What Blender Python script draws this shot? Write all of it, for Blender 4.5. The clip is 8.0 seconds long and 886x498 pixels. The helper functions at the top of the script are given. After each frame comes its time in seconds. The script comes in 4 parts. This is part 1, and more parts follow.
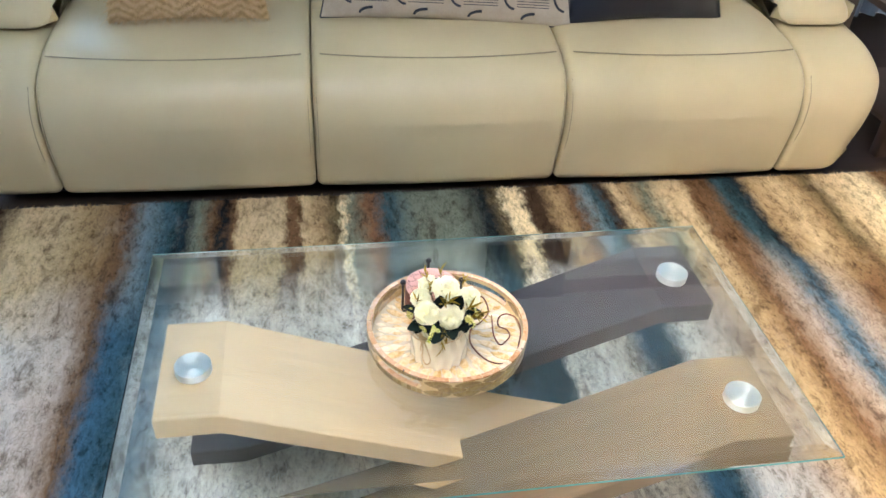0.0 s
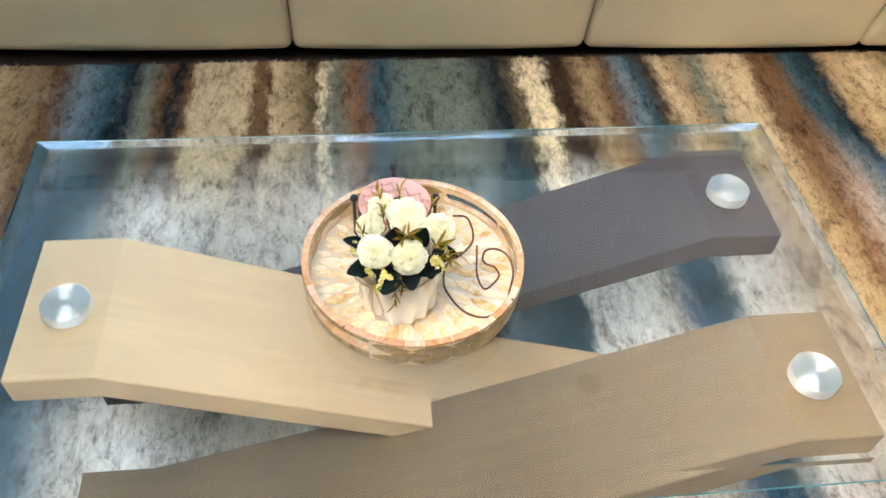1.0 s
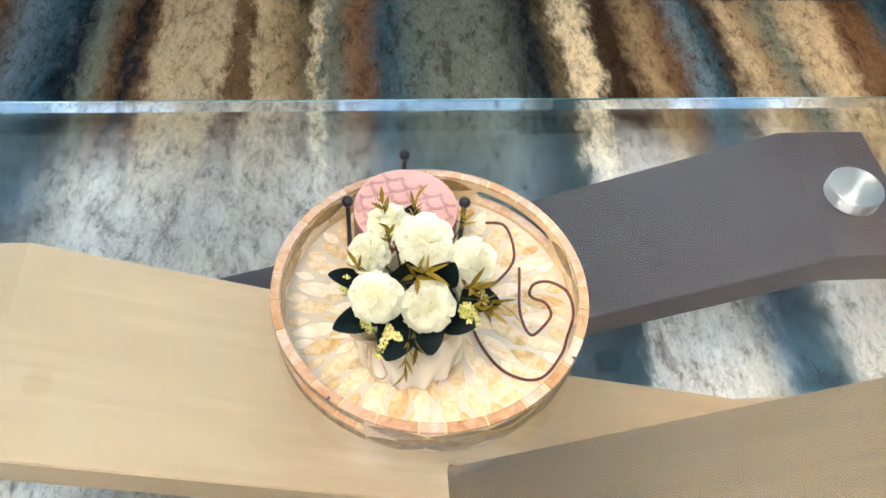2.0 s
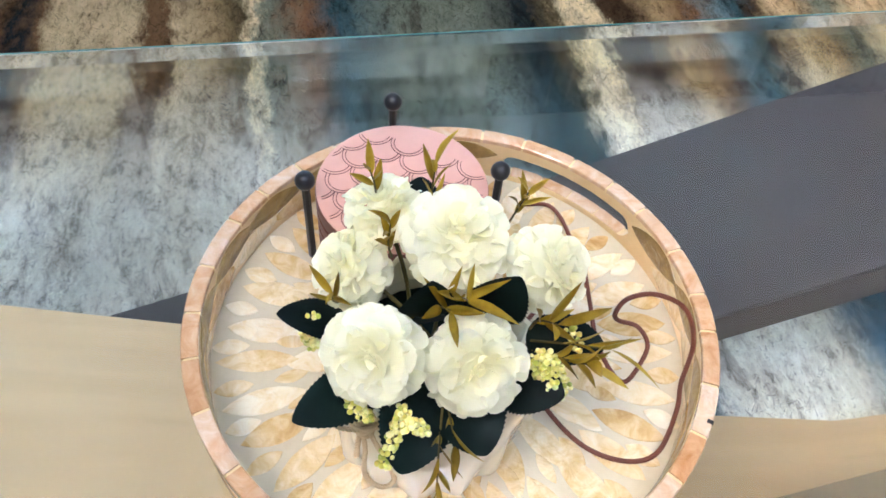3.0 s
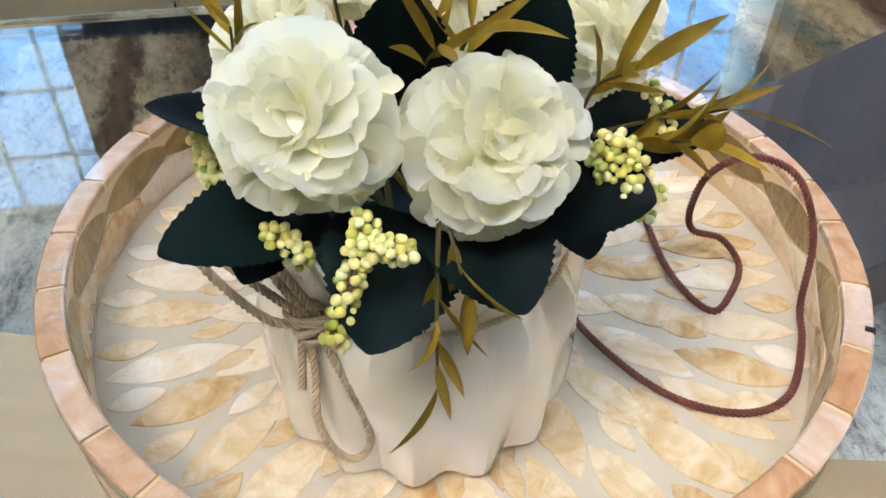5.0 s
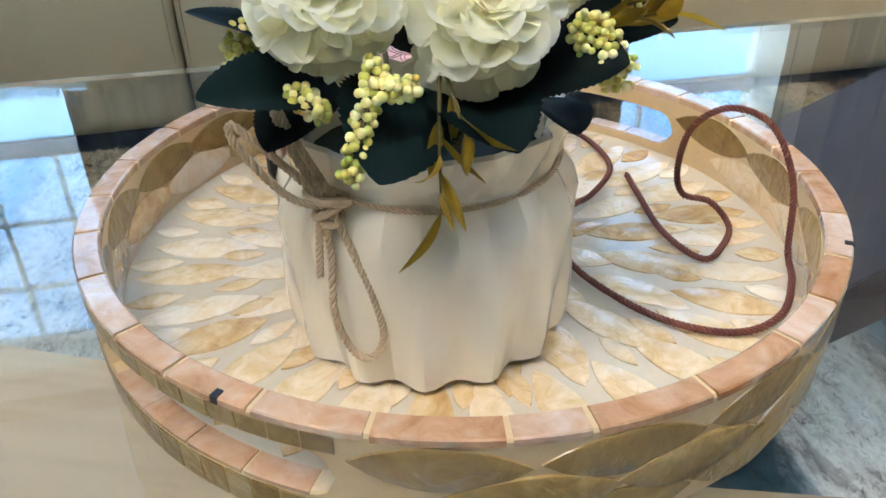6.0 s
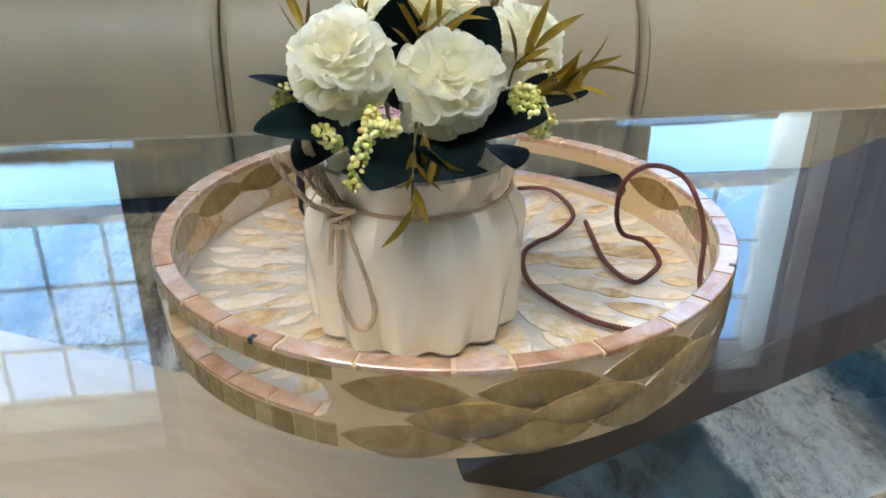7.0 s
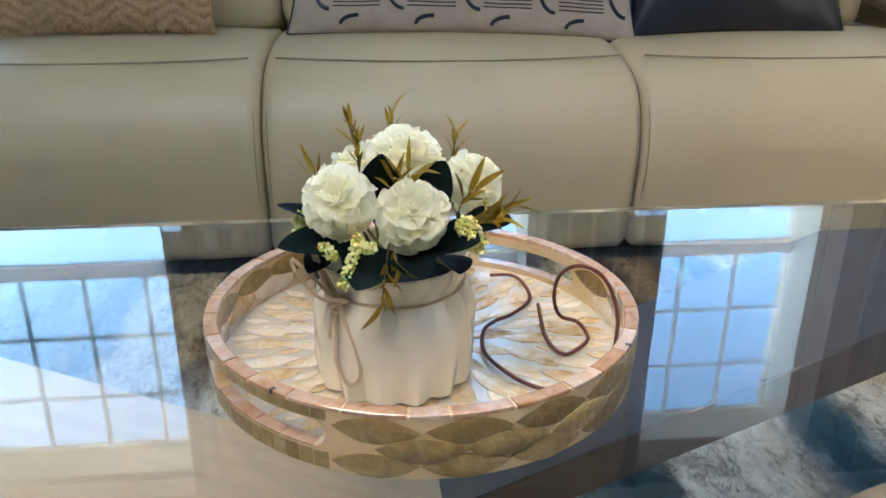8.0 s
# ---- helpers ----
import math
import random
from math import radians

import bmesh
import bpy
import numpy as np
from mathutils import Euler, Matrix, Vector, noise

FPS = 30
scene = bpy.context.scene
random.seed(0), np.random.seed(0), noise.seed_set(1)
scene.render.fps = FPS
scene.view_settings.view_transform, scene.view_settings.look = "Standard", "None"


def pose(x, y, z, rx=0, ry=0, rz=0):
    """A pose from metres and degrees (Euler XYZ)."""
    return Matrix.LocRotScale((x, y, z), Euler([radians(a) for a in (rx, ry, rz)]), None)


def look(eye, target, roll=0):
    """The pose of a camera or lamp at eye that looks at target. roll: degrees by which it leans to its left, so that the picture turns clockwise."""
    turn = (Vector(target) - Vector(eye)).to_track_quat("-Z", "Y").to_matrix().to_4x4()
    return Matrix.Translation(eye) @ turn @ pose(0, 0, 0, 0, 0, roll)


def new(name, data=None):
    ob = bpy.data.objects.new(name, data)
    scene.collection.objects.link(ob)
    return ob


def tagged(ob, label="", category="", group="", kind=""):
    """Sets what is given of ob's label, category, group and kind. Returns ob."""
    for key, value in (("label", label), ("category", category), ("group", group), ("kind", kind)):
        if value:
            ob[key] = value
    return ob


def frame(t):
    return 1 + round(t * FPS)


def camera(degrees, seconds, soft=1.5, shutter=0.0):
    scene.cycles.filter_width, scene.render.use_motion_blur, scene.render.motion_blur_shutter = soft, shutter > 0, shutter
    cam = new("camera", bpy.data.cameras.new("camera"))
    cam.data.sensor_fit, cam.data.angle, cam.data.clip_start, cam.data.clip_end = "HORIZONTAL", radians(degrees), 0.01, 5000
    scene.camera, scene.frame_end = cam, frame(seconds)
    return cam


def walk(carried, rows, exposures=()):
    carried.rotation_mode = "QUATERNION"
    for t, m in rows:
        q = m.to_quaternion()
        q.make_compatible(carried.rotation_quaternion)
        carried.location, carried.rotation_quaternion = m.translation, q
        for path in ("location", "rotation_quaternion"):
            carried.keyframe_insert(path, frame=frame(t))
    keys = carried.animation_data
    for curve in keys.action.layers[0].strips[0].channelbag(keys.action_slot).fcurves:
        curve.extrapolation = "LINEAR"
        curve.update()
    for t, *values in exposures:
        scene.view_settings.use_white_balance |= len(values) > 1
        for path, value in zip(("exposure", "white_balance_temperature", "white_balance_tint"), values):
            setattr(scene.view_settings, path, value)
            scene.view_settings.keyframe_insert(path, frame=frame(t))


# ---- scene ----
cam = camera(58.0, 8.0, soft=1.6)
PATH = [
    (0, (-0.2698, -1.1147, 1.5956), (0.0293, 0.4335, 0.3653), 3.63),
    (0.5, (-0.2011, -0.9307, 1.4697), (0.0566, 0.5096, 0.1061), 2.10),
    (1, (-0.1048, -0.7336, 1.3689), (0.0993, 0.5894, -0.1170), 4.18),
    (1.5, (-0.0919, -0.5756, 1.2807), (0.0703, 0.6541, -0.2882), 5.57),
    (3, (-0.1040, -0.2260, 0.9050), (0.1900, 0.9700, -0.6790), 5.9),
    (3.5, (-0.0860, -0.1930, 0.8180), (0.2190, 1.0610, -0.7100), 5.0),
    (4, (-0.0890, -0.1850, 0.7690), (0.2500, 1.0900, -0.7330), 4.5),
    (4.5, (-0.0877, -0.1970, 0.7370), (0.2463, 1.1470, -0.7070), 3.0),
    (6, (-0.1008, -0.2790, 0.6600), (0.2390, 1.3840, -0.4050), -0.9),
    (6.5, (-0.1035, -0.3340, 0.6540), (0.2125, 1.3830, -0.3240), -0.6),
    (7, (-0.0985, -0.3871, 0.6797), (0.1907, 1.3888, -0.1936), 0.32),
    (7.5, (-0.0919, -0.4451, 0.7147), (0.1700, 1.3716, -0.0796), 0.61),
    (8, (-0.0771, -0.5184, 0.7588), (0.1353, 1.3254, 0.0137), 0.37),
]
EXPOSURES = [(0, 5.82, 6700, 10), (1.5, 5.78, 7000, 12), (3.0, 5.52, 6300, 11), (3.5, 5.4, 6200, 11), (4.5, 5.32, 6250, 12), (6.0, 5.26, 6200, 8), (6.5, 5.28, 6200, 9), (7.0, 5.2, 6200, 10), (8.0, 5.22, 6300, 11)]
walk(cam, [(t, look(eye, target, roll)) for t, eye, target, roll in PATH], EXPOSURES)

# ---- world and light ----
SUN_ELEVATION, SUN_TURN = radians(38), radians(262)
world = bpy.data.worlds.new("sky")
scene.world = world
world.use_nodes = True
wn = world.node_tree
sky = wn.nodes.new("ShaderNodeTexSky")
sky.sky_type, sky.sun_disc = "NISHITA", False
sky.sun_elevation, sky.sun_rotation = SUN_ELEVATION, SUN_TURN
sky.air_density, sky.dust_density, sky.ozone_density = 0.85, 4.4, 0.3
wn.links.new(sky.outputs["Color"], wn.nodes["Background"].inputs["Color"])
wn.nodes["Background"].inputs["Strength"].default_value = 0.15
sun = new("sun", bpy.data.lights.new("sun", "SUN"))
sun.data.energy, sun.data.angle, sun.data.color = 0.4, radians(0.6), (1.0, 0.95, 0.88)
sun.matrix_world = look((-9.9, -1.4, 7.8), (0, 0, 0))

# ---- helpers for materials ----
def node(nt, kind, **values):
    n = nt.nodes.new(kind)
    for key, value in values.items():
        n.inputs[key.replace("_", " ")].default_value = value
    return n


def coords(nt, scale=(1, 1, 1), space="Object", turn=(0, 0, 0)):
    tc = nt.nodes.new("ShaderNodeTexCoord")
    mp = nt.nodes.new("ShaderNodeMapping")
    mp.inputs["Scale"].default_value = scale
    mp.inputs["Rotation"].default_value = turn
    nt.links.new(tc.outputs[space], mp.inputs["Vector"])
    return mp.outputs["Vector"]


def ramp(nt, fac, stops, mode="LINEAR"):
    r = nt.nodes.new("ShaderNodeValToRGB")
    r.color_ramp.interpolation = mode
    els = r.color_ramp.elements
    els[0].position, els[0].color = stops[0][0], (*stops[0][1], 1)
    els[1].position, els[1].color = stops[-1][0], (*stops[-1][1], 1)
    for p, c in stops[1:-1]:
        e = els.new(p)
        e.color = (*c, 1)
    nt.links.new(fac, r.inputs["Fac"])
    return r.outputs["Color"]


def mix(nt, fac, a, b, blend="MIX"):
    m = nt.nodes.new("ShaderNodeMix")
    m.data_type, m.blend_type = "RGBA", blend
    for sock, v in ((m.inputs[0], fac), (m.inputs[6], a), (m.inputs[7], b)):
        if isinstance(v, (int, float)):
            sock.default_value = v
        elif isinstance(v, tuple):
            sock.default_value = (*v, 1)
        else:
            nt.links.new(v, sock)
    return m.outputs[2]


def noise_tex(nt, vec, scale, detail=4.0, rough=0.55, distortion=0.0):
    n = node(nt, "ShaderNodeTexNoise", Scale=scale, Detail=detail, Roughness=rough, Distortion=distortion)
    nt.links.new(vec, n.inputs["Vector"])
    return n.outputs["Fac"]


def math_node(nt, op, a, b=0.0):
    m = nt.nodes.new("ShaderNodeMath")
    m.operation = op
    for k, v in ((0, a), (1, b)):
        if isinstance(v, (int, float)):
            m.inputs[k].default_value = v
        else:
            nt.links.new(v, m.inputs[k])
    return m.outputs[0]


def bump(nt, bsdf, height, strength=0.3, distance=0.002):
    b = node(nt, "ShaderNodeBump", Strength=strength, Distance=distance)
    nt.links.new(height, b.inputs["Height"])
    nt.links.new(b.outputs["Normal"], bsdf.inputs["Normal"])
    return b


def material(name, rough=0.5, metal=0.0, **values):
    m = bpy.data.materials.new(name)
    m.use_nodes = True
    nt = m.node_tree
    b = nt.nodes["Principled BSDF"]
    b.inputs["Roughness"].default_value, b.inputs["Metallic"].default_value = rough, metal
    for key, value in values.items():
        b.inputs[key.replace("_", " ")].default_value = value
    return m, nt, b


def grained(name, dark, light, scale=20.0, rough=0.5, grain=0.0, depth=0.001, stretch=(1, 1, 1), **values):
    """A plain surface with variation at two scales and fine relief."""
    m, nt, b = material(name, rough, **values)
    v = coords(nt, stretch)
    big, fine = noise_tex(nt, v, scale * 0.12, 3), noise_tex(nt, v, scale, 6, 0.65)
    f = math_node(nt, "ADD", math_node(nt, "MULTIPLY", big, 0.6), math_node(nt, "MULTIPLY", fine, 0.4))
    nt.links.new(ramp(nt, f, [(0.3, dark), (0.7, light)]), b.inputs["Base Color"])
    if grain:
        bump(nt, b, fine, grain, depth)
    return m


# ---- materials ----
def leather_material(name, dark, light, rough=0.4):
    m, nt, b = material(name, rough, Specular_IOR_Level=0.5)
    v = coords(nt)
    big = noise_tex(nt, v, 2.2, 3)
    nt.links.new(ramp(nt, big, [(0.3, dark), (0.7, light)]), b.inputs["Base Color"])
    cells = node(nt, "ShaderNodeTexVoronoi", Scale=420.0)
    nt.links.new(v, cells.inputs["Vector"])
    soft = noise_tex(nt, v, 14, 3)
    h = math_node(nt, "ADD", math_node(nt, "MULTIPLY", cells.outputs["Distance"], 0.25), soft)
    bump(nt, b, h, 0.16, 0.004)
    return m


LEATHER = leather_material("cream_leather", (0.50, 0.415, 0.235), (0.585, 0.49, 0.29))
NAVY_LEATHER = leather_material("navy_leather", (0.006, 0.008, 0.014), (0.012, 0.015, 0.024), 0.3)
THREAD = grained("seam_thread", (0.24, 0.20, 0.125), (0.31, 0.26, 0.165), 300, 0.7)
BLACK_CLOTH = grained("black_lining", (0.008, 0.008, 0.009), (0.016, 0.016, 0.017), 60, 0.95)
WALL = grained("painted_wall", (0.33, 0.325, 0.31), (0.38, 0.375, 0.36), 30, 0.85, 0.1)
CEILING = grained("ceiling_paint", (0.80, 0.81, 0.82), (0.85, 0.86, 0.87), 30, 0.9, 0.1)
TRIM = grained("white_trim", (0.78, 0.75, 0.70), (0.86, 0.83, 0.78), 12, 0.4)
BLACK = grained("black_metal", (0.008, 0.008, 0.009), (0.014, 0.014, 0.015), 80, 0.32)
DARK_WOOD = grained("dark_floor_wood", (0.014, 0.009, 0.006), (0.036, 0.021, 0.013), 30, 0.35, 0.25, 0.0006, (1, 14, 1))
TABLE_WOOD = grained("dark_table_wood", (0.025, 0.015, 0.010), (0.06, 0.035, 0.022), 30, 0.3, 0.2, 0.0005, (14, 1, 1))


def veneer_material(name, dark, light, rough):
    m, nt, b = material(name, rough)
    v = coords(nt, (1.2, 22, 3))
    w = noise_tex(nt, v, 3.0, 3, 0.5, 0.6)
    fine = noise_tex(nt, coords(nt, (2, 60, 6)), 3.0, 3, 0.5)
    f = math_node(nt, "ADD", math_node(nt, "MULTIPLY", w, 0.7), math_node(nt, "MULTIPLY", fine, 0.3))
    nt.links.new(ramp(nt, f, [(0.32, dark), (0.66, light)]), b.inputs["Base Color"])
    return m


OAK = veneer_material("oak_veneer", (0.55, 0.36, 0.18), (0.65, 0.44, 0.23), 0.45)
WALNUT = veneer_material("brown_veneer", (0.165, 0.108, 0.052), (0.212, 0.143, 0.071), 0.45)
ESPRESSO = veneer_material("espresso_veneer", (0.044, 0.032, 0.028), (0.068, 0.050, 0.044), 0.5)

GLASS, _nt, _b = material("clear_glass", 0.0, Transmission_Weight=1.0, IOR=1.5, Base_Color=(0.93, 0.985, 0.97, 1))


def pane_material(name, tint):
    """Thin glass: mostly clear, with a faint gloss."""
    m, nt, b = material(name, 0.02, Base_Color=(0.9, 0.95, 1.0, 1))
    clear = nt.nodes.new("ShaderNodeBsdfTransparent")
    clear.inputs["Color"].default_value = (*tint, 1)
    both = nt.nodes.new("ShaderNodeMixShader")
    both.inputs[0].default_value = 0.05
    gloss = nt.nodes.new("ShaderNodeBsdfGlossy")
    gloss.inputs["Roughness"].default_value = 0.02
    nt.links.new(clear.outputs[0], both.inputs[1])
    nt.links.new(gloss.outputs[0], both.inputs[2])
    nt.links.new(both.outputs[0], nt.nodes["Material Output"].inputs["Surface"])
    return m


PANE = pane_material("window_glass", (0.41, 0.49, 0.52))
# clear glass for the added rooflight
FILL_PANE = pane_material("fill_roof_glass", (0.97, 0.96, 0.93))
EDGE, _nt, _b = material("ground_glass_edge", 0.12, Transmission_Weight=0.45, IOR=1.5, Base_Color=(0.20, 0.62, 0.58, 1))


def brushed_disc():
    m, nt, b = material("brushed_steel", 0.48, 1.0)
    v = coords(nt)
    sep = nt.nodes.new("ShaderNodeSeparateXYZ")
    nt.links.new(v, sep.inputs[0])
    r = math_node(nt, "SQRT", math_node(nt, "ADD", math_node(nt, "POWER", sep.outputs[0], 2.0), math_node(nt, "POWER", sep.outputs[1], 2.0)))
    rings = node(nt, "ShaderNodeTexNoise", Scale=900.0, Detail=2.0)
    comb = nt.nodes.new("ShaderNodeCombineXYZ")
    nt.links.new(r, comb.inputs[0])
    nt.links.new(comb.outputs[0], rings.inputs["Vector"])
    nt.links.new(ramp(nt, rings.outputs["Fac"], [(0.3, (0.70, 0.69, 0.63)), (0.7, (0.90, 0.88, 0.82))]), b.inputs["Base Color"])
    b.inputs["Anisotropic"].default_value = 0.95
    b.inputs["Anisotropic Rotation"].default_value = 0.25
    tan = nt.nodes.new("ShaderNodeTangent")
    tan.direction_type, tan.axis = "RADIAL", "Z"
    nt.links.new(tan.outputs[0], b.inputs["Tangent"])
    return m


STEEL = brushed_disc()

# colours of the rug, dyed in bands that run from the sofa to the front of the table
CREAM, PALE, TAN, OLIVE = (0.66, 0.51, 0.29), (0.92, 0.76, 0.46), (0.44, 0.31, 0.155), (0.15, 0.115, 0.055)
BROWN, UMBER, RUST, INK = (0.19, 0.105, 0.048), (0.065, 0.038, 0.022), (0.26, 0.13, 0.06), (0.012, 0.019, 0.025)
TEAL, SLATE, SAGE, FOG = (0.045, 0.105, 0.125), (0.19, 0.265, 0.285), (0.20, 0.225, 0.165), (0.70, 0.66, 0.56)
# ROSE darkened for the right side, to offset the stronger light falling there
DIM_ROSE = (0.40, 0.325, 0.25)
ROSE, SNOW, BLUE = (0.53, 0.435, 0.345), (0.93, 0.90, 0.81), (0.05, 0.13, 0.19)
BACK_BANDS = [(-1.30, UMBER), (-1.22, CREAM), (-1.10, CREAM), (-1.02, TAN), (-0.90, BROWN), (-0.83, SLATE), (-0.75, TEAL), (-0.71, INK),
              (-0.67, SAGE), (-0.62, BROWN), (-0.59, INK), (-0.555, BROWN), (-0.53, CREAM), (-0.40, CREAM), (-0.375, BROWN), (-0.345, BROWN), (-0.33, CREAM),
              (-0.26, TAN), (-0.205, OLIVE), (-0.19, PALE), (-0.165, SAGE), (-0.10, RUST), (-0.045, TEAL), (0.06, SAGE), (0.20, SAGE),
              (0.30, INK), (0.35, OLIVE), (0.375, PALE), (0.425, PALE), (0.445, UMBER), (0.50, BROWN)]
RIGHT_BANDS = [(0.44, UMBER), (0.50, UMBER), (0.56, TAN), (0.62, BROWN), (0.67, SLATE), (0.70, TEAL), (0.74, UMBER), (0.79, CREAM), (0.84, TAN),
               (0.90, SAGE), (0.96, CREAM), (1.03, CREAM), (1.07, BROWN), (1.14, BROWN), (1.20, TEAL), (1.27, INK), (1.32, TAN),
               (1.40, CREAM), (1.48, TAN), (1.55, OLIVE), (1.61, CREAM), (1.75, PALE), (1.85, BROWN), (2.0, UMBER), (2.2, TAN)]
FRONT_BANDS = [(-1.60, ROSE), (-1.15, FOG), (-0.97, ROSE), (-0.91, BROWN), (-0.86, BLUE), (-0.80, TEAL), (-0.74, SLATE), (-0.64, FOG), (-0.58, SNOW),
               (-0.42, FOG), (-0.25, FOG), (-0.20, SNOW), (-0.14, FOG), (-0.06, SLATE), (0.08, TEAL), (0.20, SLATE), (0.31, TEAL), (0.36, TEAL), (0.385, SNOW),
               (0.50, SNOW), (0.57, FOG), (0.63, BLUE), (0.69, TEAL), (0.75, FOG), (0.90, DIM_ROSE), (1.02, TAN), (1.10, BROWN), (1.18, DIM_ROSE), (1.26, BLUE), (1.33, DIM_ROSE), (1.42, BROWN), (2.0, BROWN)]


def rug_material():
    m, nt, b = material("shag_pile", 0.95, Specular_IOR_Level=0.05)
    geo = nt.nodes.new("ShaderNodeNewGeometry")
    sep = nt.nodes.new("ShaderNodeSeparateXYZ")
    nt.links.new(geo.outputs["Position"], sep.inputs[0])
    mp = nt.nodes.new("ShaderNodeMapping")
    nt.links.new(geo.outputs["Position"], mp.inputs["Vector"])
    mp.inputs["Scale"].default_value = (1.0, 0.45, 0.0)
    flat = mp.outputs["Vector"]
    wob = math_node(nt, "SUBTRACT", noise_tex(nt, flat, 5.5, 3, 0.6), 0.5)
    ragged = math_node(nt, "SUBTRACT", noise_tex(nt, flat, 34, 6, 0.75), 0.5)
    x = math_node(nt, "ADD", sep.outputs[0], math_node(nt, "ADD", math_node(nt, "MULTIPLY", wob, 0.09), math_node(nt, "MULTIPLY", ragged, 0.10)))

    def bands(rows):
        lo, hi = rows[0][0], rows[-1][0]
        f = math_node(nt, "DIVIDE", math_node(nt, "SUBTRACT", x, lo), hi - lo)
        return ramp(nt, f, [((p - lo) / (hi - lo), c) for p, c in rows])

    back = mix(nt, math_node(nt, "GREATER_THAN", x, 0.455), bands(BACK_BANDS), bands(RIGHT_BANDS))
    front = bands(FRONT_BANDS)
    y = math_node(nt, "ADD", sep.outputs[1], math_node(nt, "MULTIPLY", math_node(nt, "SUBTRACT", noise_tex(nt, flat, 4.0, 4, 0.6), 0.5), 0.5))
    fade = math_node(nt, "DIVIDE", math_node(nt, "SUBTRACT", y, 0.56), 0.26)
    n = nt.nodes.new("ShaderNodeClamp")
    nt.links.new(fade, n.inputs["Value"])
    col = mix(nt, n.outputs[0], front, back)
    blotch = noise_tex(nt, flat, 9, 6, 0.7)
    col = mix(nt, ramp(nt, blotch, [(0.56, (0, 0, 0)), (0.85, (0.25, 0.25, 0.25))]), col, FOG)
    worn = noise_tex(nt, flat, 17, 6, 0.72, 0.4)
    col = mix(nt, 0.85, col, ramp(nt, worn, [(0.36, (0.44, 0.40, 0.37)), (0.46, (0.94, 0.93, 0.92)), (0.56, (1.0, 1.0, 1.0))]), "MULTIPLY")
    lay = nt.nodes.new("ShaderNodeMapping")
    nt.links.new(geo.outputs["Position"], lay.inputs["Vector"])
    lay.inputs["Scale"].default_value = (1.0, 0.45, 0.6)
    lay.inputs["Rotation"].default_value = (0, 0, 0.12)
    speck = noise_tex(nt, lay.outputs["Vector"], 120, 4, 0.7, 0.6)
    clump = noise_tex(nt, lay.outputs["Vector"], 40, 3, 0.6, 0.5)
    grain = math_node(nt, "ADD", math_node(nt, "MULTIPLY", speck, 0.5), math_node(nt, "MULTIPLY", clump, 0.5))
    col = mix(nt, 0.9, col, ramp(nt, grain, [(0.36, (0.30, 0.27, 0.24)), (0.47, (0.80, 0.78, 0.75)), (0.60, (1.0, 1.0, 1.0))]), "MULTIPLY")
    col = mix(nt, 1.0, col, ramp(nt, geo.outputs["Random Per Island"], [(0.0, (0.58, 0.57, 0.56)), (0.5, (1.0, 1.0, 1.0)), (1.0, (1.3, 1.3, 1.28))]), "MULTIPLY")
    nt.links.new(col, b.inputs["Base Color"])
    bump(nt, b, grain, 0.5, 0.008)
    return m


RUG = rug_material()


def curtain_material():
    m, nt, b = material("curtain_cloth", 0.8, Sheen_Weight=0.4)
    v = coords(nt, (1, 1, 0.15))
    f = noise_tex(nt, v, 9, 4)
    nt.links.new(ramp(nt, f, [(0.3, (0.07, 0.10, 0.14)), (0.7, (0.15, 0.19, 0.24))]), b.inputs["Base Color"])
    bump(nt, b, noise_tex(nt, coords(nt, (400, 400, 400)), 1.0, 2), 0.2, 0.001)
    return m


CURTAIN = curtain_material()


def pearl_material(name, stops, rough=0.16, film=320.0, coat=1.0):
    m, nt, b = material(name, rough, Coat_Weight=coat, Coat_Roughness=0.05, Thin_Film_Thickness=film, Thin_Film_IOR=1.45, Specular_IOR_Level=0.7)
    info = nt.nodes.new("ShaderNodeObjectInfo")
    geo = nt.nodes.new("ShaderNodeNewGeometry")
    v = geo.outputs["Position"]
    cloud = noise_tex(nt, v, 60, 5, 0.6, 1.2)
    f = math_node(nt, "ADD", math_node(nt, "MULTIPLY", info.outputs["Random"], 0.32), math_node(nt, "MULTIPLY", math_node(nt, "SUBTRACT", cloud, 0.12), 0.85))
    nt.links.new(ramp(nt, f, stops), b.inputs["Base Color"])
    wave = noise_tex(nt, v, 130, 2, 0.5, 0.8)
    bump(nt, b, wave, 0.6, 0.0022)
    return m


PEARL = pearl_material("pearl_shell", [(0.18, (0.48, 0.27, 0.08)), (0.34, (0.66, 0.44, 0.18)), (0.55, (0.82, 0.65, 0.38)), (0.85, (0.91, 0.84, 0.66))])
AMBER_PEARL = pearl_material("amber_shell", [(0.15, (0.15, 0.078, 0.011)), (0.4, (0.27, 0.16, 0.036)), (0.62, (0.38, 0.255, 0.08)), (0.85, (0.50, 0.38, 0.17))], 0.3, 0.0, 0.3)
PINK_PEARL = pearl_material("pink_shell", [(0.15, (0.40, 0.17, 0.06)), (0.4, (0.58, 0.33, 0.17)), (0.62, (0.66, 0.46, 0.31)), (0.85, (0.74, 0.62, 0.50))], 0.14, 420.0)
RESIN = grained("cream_resin", (0.57, 0.47, 0.30), (0.69, 0.59, 0.41), 110, 0.12, 0.35, 0.0012, Coat_Weight=1.0, Coat_Roughness=0.06)
TAN_RESIN = grained("tan_resin", (0.60, 0.415, 0.19), (0.71, 0.52, 0.27), 110, 0.3, 0.35, 0.0012, Coat_Weight=0.25, Coat_Roughness=0.06)
